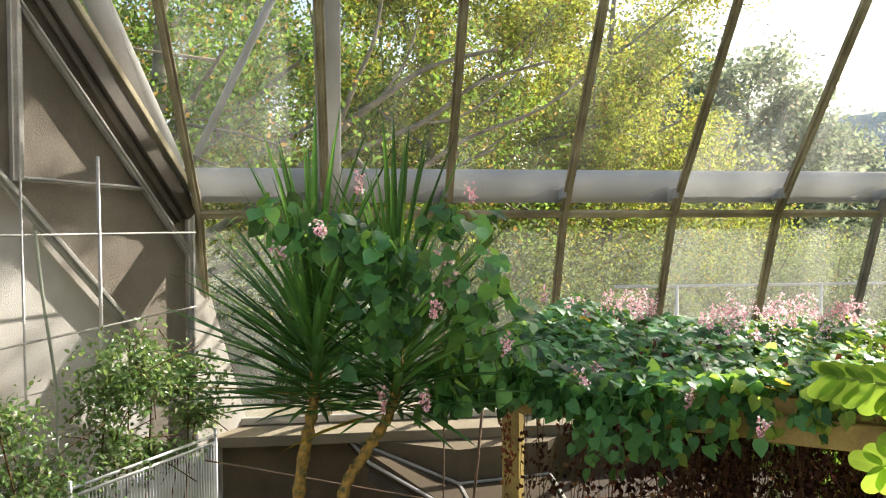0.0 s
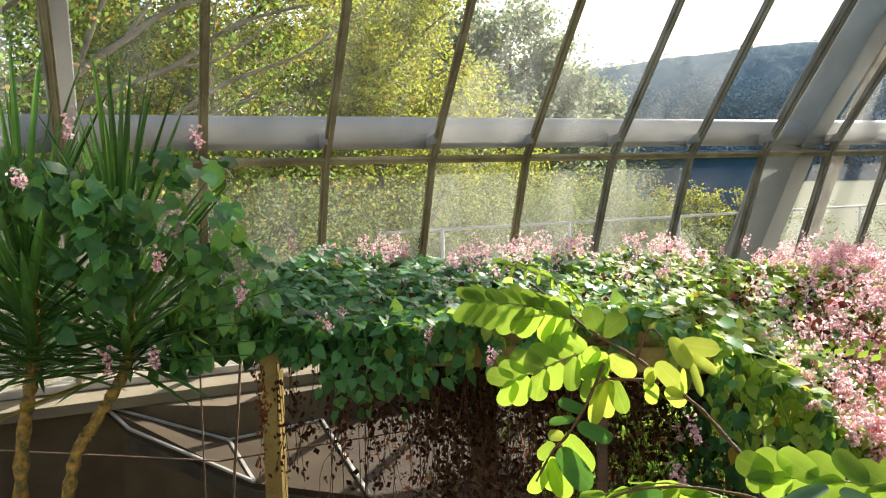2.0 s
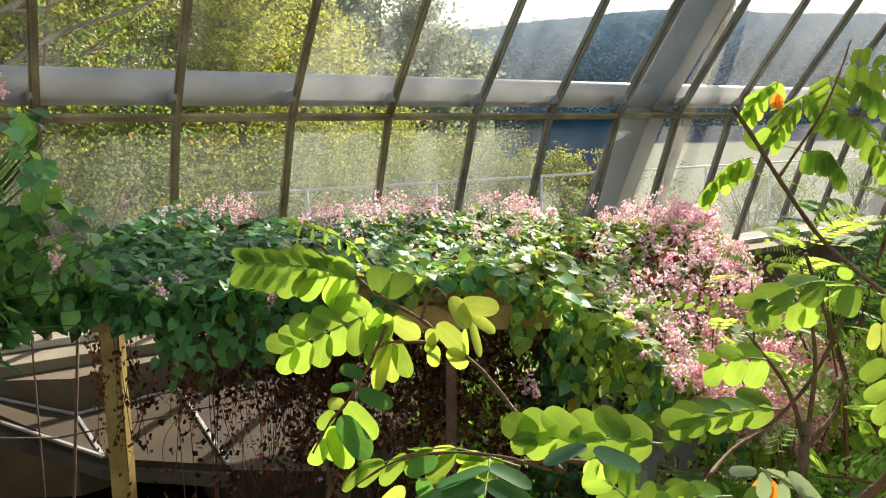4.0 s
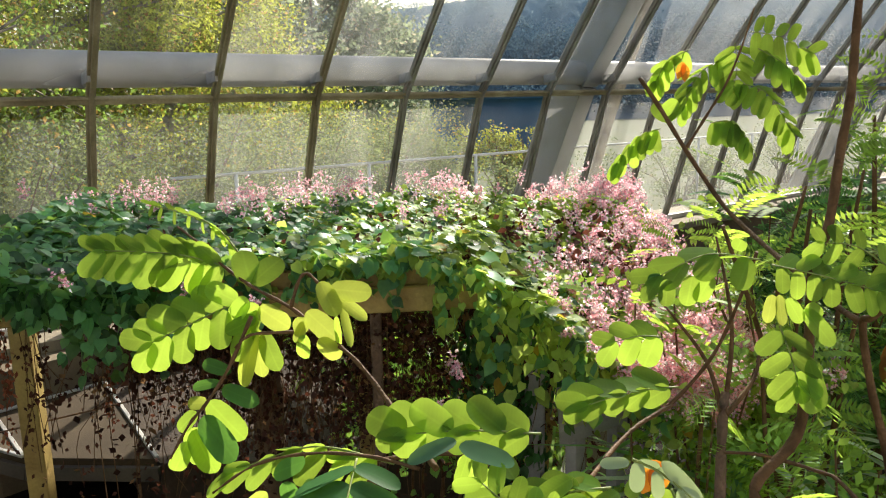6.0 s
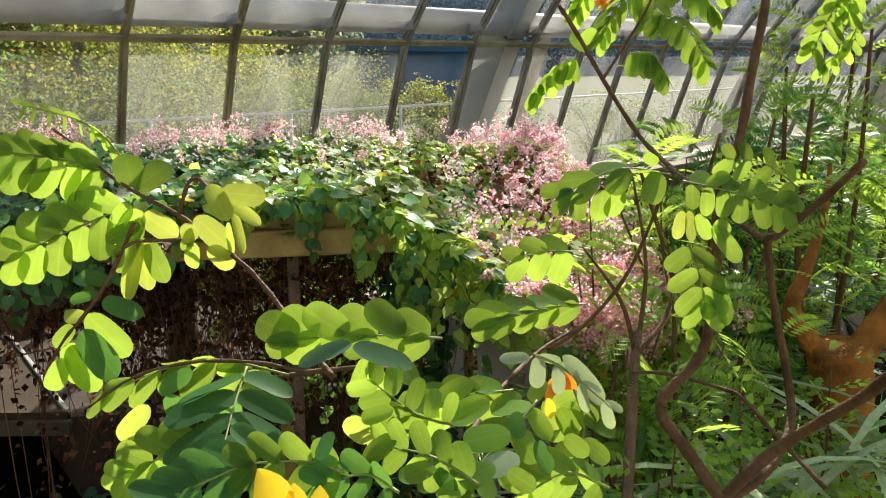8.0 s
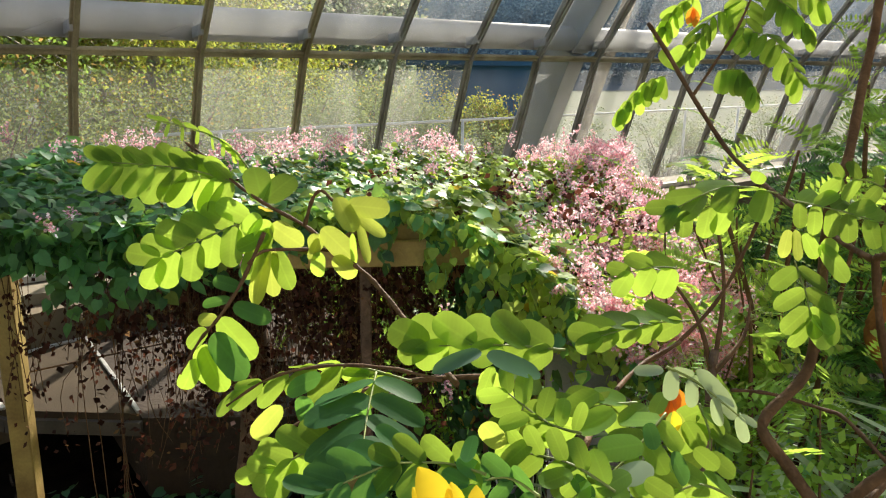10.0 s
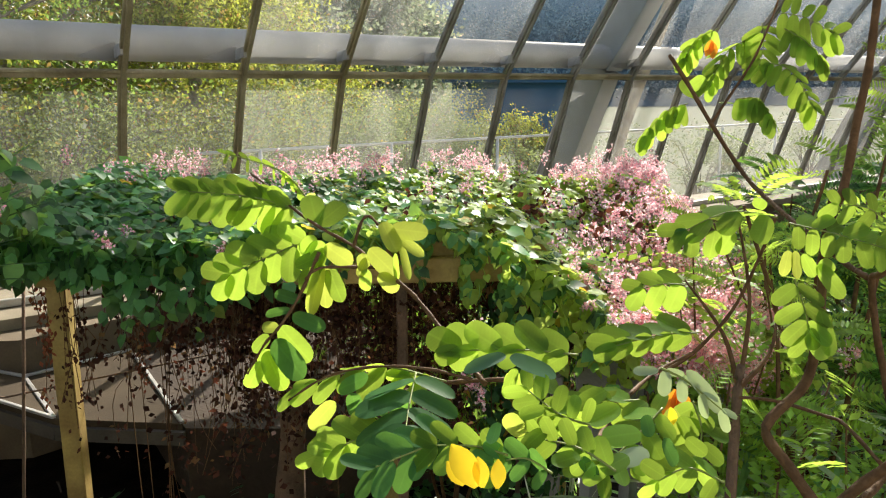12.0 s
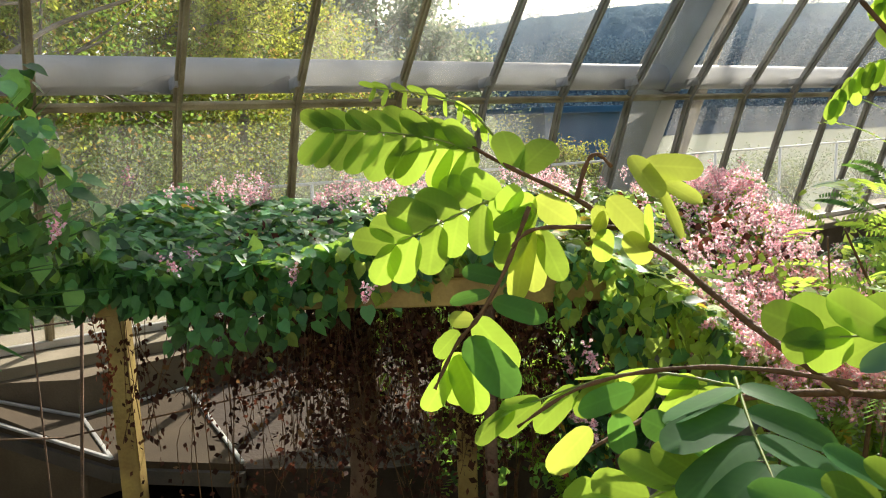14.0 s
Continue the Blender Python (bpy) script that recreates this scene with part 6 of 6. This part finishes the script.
feather_shrub("bright green feathery-leaved shrub with thin brown stems", (3.5, 2.2, 0.0), (((2.95, 2.32, 2.72), .02), ((3.3, 2.2, 2.75), .02), ((3.55, 2.35, 2.8), .02), ((3.05, 2.5, 2.62), .012), ((3.2, 2.38, 2.58), .012), ((3.1, 2.3, 2.42), .012), ((3.35, 2.45, 2.5), .012), ((3.8, 2.25, 2.85), .02), ((3.3, 2.0, 2.55), .02)), 17, 5, 0.24)
feather_shrub("tall feathery-leaved shrub, sunlit green", (4.2, 2.1, 0.0), (((3.9, 2.15, 2.95), .025), ((4.2, 2.4, 3.05), .025), ((4.3, 1.9, 2.9), .025), ((4.0, 2.0, 3.2), .02), ((4.4, 2.2, 3.3), .02)), 28, 6, 0.25)
feather_shrub("low feathery-leaved shrub in half shade", (3.0, 2.0, 0.0), (((2.85, 2.1, 2.35), .018), ((3.15, 2.15, 2.3), .018), ((2.7, 2.2, 2.2), .018)), 26, 7, 0.16)
# darker copy of the feathery leaf, with shade put into its colour
M_fern = leaf_mat("shaded_feathery_leaf", (0.06, 0.19, 0.065), (0.28, 0.5, 0.08), 0.6, 0.35, 0.42, 0.0, spec=0.3)
feather_shrub("dense dark green feathery shrub below the glass", (4.37, 2.50, 0.0), (((4.26, 2.88, 2.59), .012), ((4.41, 2.73, 2.57), .012), ((4.49, 2.54, 2.61), .012), ((4.55, 2.36, 2.67), .012), ((4.58, 2.22, 2.72), .012), ((4.13, 2.65, 2.38), .012), ((4.23, 2.42, 2.38), .012), ((4.32, 2.21, 2.43), .012)), 46, 31, 0.24, 17, 0.042, 0.15, 0.2, M_fern)
feather_shrub("dark green feathery shrub beside the old tree", (4.04, 2.19, 0.0), (((4.07, 2.23, 2.23), .012), ((4.14, 2.05, 2.28), .012), ((4.05, 2.06, 2.07), .012), ((3.97, 2.39, 2.00), .012), ((3.98, 2.19, 1.84), .012)), 26, 32, 0.22, 15, 0.042, 0.16, 0.2, M_fern)
stump = thing("cut_stem", "thin brown stem with side shoots among the flowers", "shrub")
bm = bmesh.new()
tube(bm, curve_pts([(2.3, 1.85, 0.0), (2.38, 1.92, 1.6), (2.52, 2.02, 2.2), (2.56, 2.04, 2.31)], 6), [0.02 - 0.0004 * i for i in range(19)], 10)
part("stem", bm, M_bark, stump)
for e in ((2.75, 2.05, 2.42), (2.48, 2.2, 2.55), (2.6, 2.12, 2.75)):
    bm = bmesh.new()
    tube(bm, curve_pts([(2.54, 2.03, 2.24), Vector((2.54, 2.03, 2.24)).lerp(Vector(e), .5) + Vector((.03, -.02, 0)), e], 5), [0.009 - 0.0006 * i for i in range(11)], 6)
    part("shoot", bm, M_twig, stump)

old = thing("old_tree", "stout tree with flaking orange-brown bark", "tree")
M_orange_bark = mat("flaking_orange_bark", (0.46, 0.19, 0.035), 0.85, 0, 0.3, 7.0, 0.9, 40, hue=(0.15, 0.06, 0.018), spec=0.15)
bm = bmesh.new()
cp = curve_pts([(3.72, 1.76, 0.0), (3.68, 1.78, 1.0), (3.66, 1.8, 1.7), (3.63, 1.84, 2.04)], 8)
tube(bm, cp, [0.135 - 0.001 * i + 0.006 * math.sin(i * 1.7) for i in range(len(cp))], 16)
part("trunk", bm, M_orange_bark, old)
for pts, r in (([(3.6, 1.87, 1.98), (3.5, 1.97, 2.16), (3.56, 1.97, 2.3), (3.7, 1.98, 2.5), (3.76, 2.0, 2.7)], .045), ([(3.68, 1.8, 1.95), (3.9, 1.74, 2.2), (4.2, 1.66, 2.5)], .07)):
    bm = bmesh.new()
    c2 = curve_pts(pts, 6)
    tube(bm, c2, [r * (1 - .85 * i / (len(c2) - 1)) for i in range(len(c2))], 10)
    part("limb", bm, M_orange_bark, old)

# strap-leaved undergrowth
M_strap = leaf_mat("strap_leaf", (0.2, 0.36, 0.12), (0.5, 0.74, 0.2), 0.6, 0.25, 0.42, 0.28, (0.58, 0.62, 0.46))
M_strap_pale = leaf_mat("striped_strap_leaf", (0.44, 0.54, 0.32), (0.58, 0.72, 0.32), 0.4, 0.35, 0.35, 0.3, (0.16, 0.32, 0.1))
for k in range(62):
    c = Vector((rf.uniform(2.2, 4.6), rf.uniform(0.9, 3.2), 0))
    if k > 30:
        c = Vector((rf.uniform(1.4, 3.6), rf.uniform(0.7, 2.6), 0))
    if k > 45:
        c = Vector((rf.uniform(2.6, 3.7), rf.uniform(1.5, 2.6), 0))
    t = thing("strap_plant", "clump of narrow arching striped leaves on the soil", "plant", "strap-leaved undergrowth", at=(0, 0, 0))
    so = Soup()
    h = rf.uniform(1.1, 1.75) if k < 46 else rf.uniform(1.85, 2.2)
    for _ in range(40 if k < 46 else 26):
        a = rf.uniform(0, math.tau)
        b0 = c + Vector((rf.gauss(0, .06), rf.gauss(0, .06), (rf.uniform(0, .75) if k < 46 else rf.uniform(.5, .9)) * h))
        d = Vector((math.cos(a), math.sin(a), rf.uniform(.6, 2.0) if k < 46 else rf.uniform(.3, 1.0)))
        L = rf.uniform(.35, .7)
        blade(so, b0, d, (0, 0, 1) if d.z < 1.4 else (math.cos(a), math.sin(a), .5), [(q * L, w * (.012 if k < 46 else .015)) for q, w in ((0, .6), (.25, 1), (.5, 1), (.75, .7), (1, .05))], .3, rf.uniform(.3, .9))
    so.put("foliage", M_strap if k < 46 else M_strap_pale, t, kind="stuff")
    bm = bmesh.new()
    tube(bm, [c, c + Vector((0, 0, 0.8 * h))], [0.02, 0.012], 6)
    part("stem", bm, M_bark, t)

for k, (x, y, h) in enumerate(((3.9, 5.5, 2.0), (4.5, 5.0, 2.0), (4.0, 6.3, 1.9), (3.5, 4.7, 1.6))):
    tops = tuple(((x + rf.gauss(0, .3), y + rf.gauss(0, .3), h * rf.uniform(.75, 1.05)), .014) for _ in range(6))
    feather_shrub("leafy green shrub standing in the bed behind the arbour", (x, y, 0), tops, 52, 90 + k, 0.26, 13, 0.045, 0.24)

# shrubs with small oval leaflets close behind the senna
for k, (x, y, h) in enumerate(((2.75, 2.3, 2.55), (3.0, 1.95, 2.25), (2.45, 1.75, 2.1), (3.35, 2.5, 2.45), (3.3, 1.7, 2.0))):
    tops = tuple(((x + rf.gauss(0, .14), y + rf.gauss(0, .14), h * rf.uniform(.85, 1.04)), .009) for _ in range(5))
    feather_shrub("bright green shrub with small paired oval leaflets", (x, y, 0), tops, 10, 120 + k, 0.2, 6, 0.034, 0.3, 0.14)
# taller greenery further along the house
for k in range(15):
    x, y = 5.2 + 0.42 * k + rf.uniform(-.3, .3), 0.2 + (k * 1.37) % 4.2
    if y > 1.4 and x < 7.2:
        continue
    h = rf.uniform(1.9, 2.7) if y < 2 else rf.uniform(1.5, 2.0)
    tops = tuple(((x + rf.gauss(0, .35), y + rf.gauss(0, .35), h * rf.uniform(.75, 1.05)), .016) for _ in range(6))
    feather_shrub("sunlit green shrub in the bed further along the house", (x, y, 0), tops, 40, 150 + k, 0.3, 13, 0.055, 0.22, 0.45)
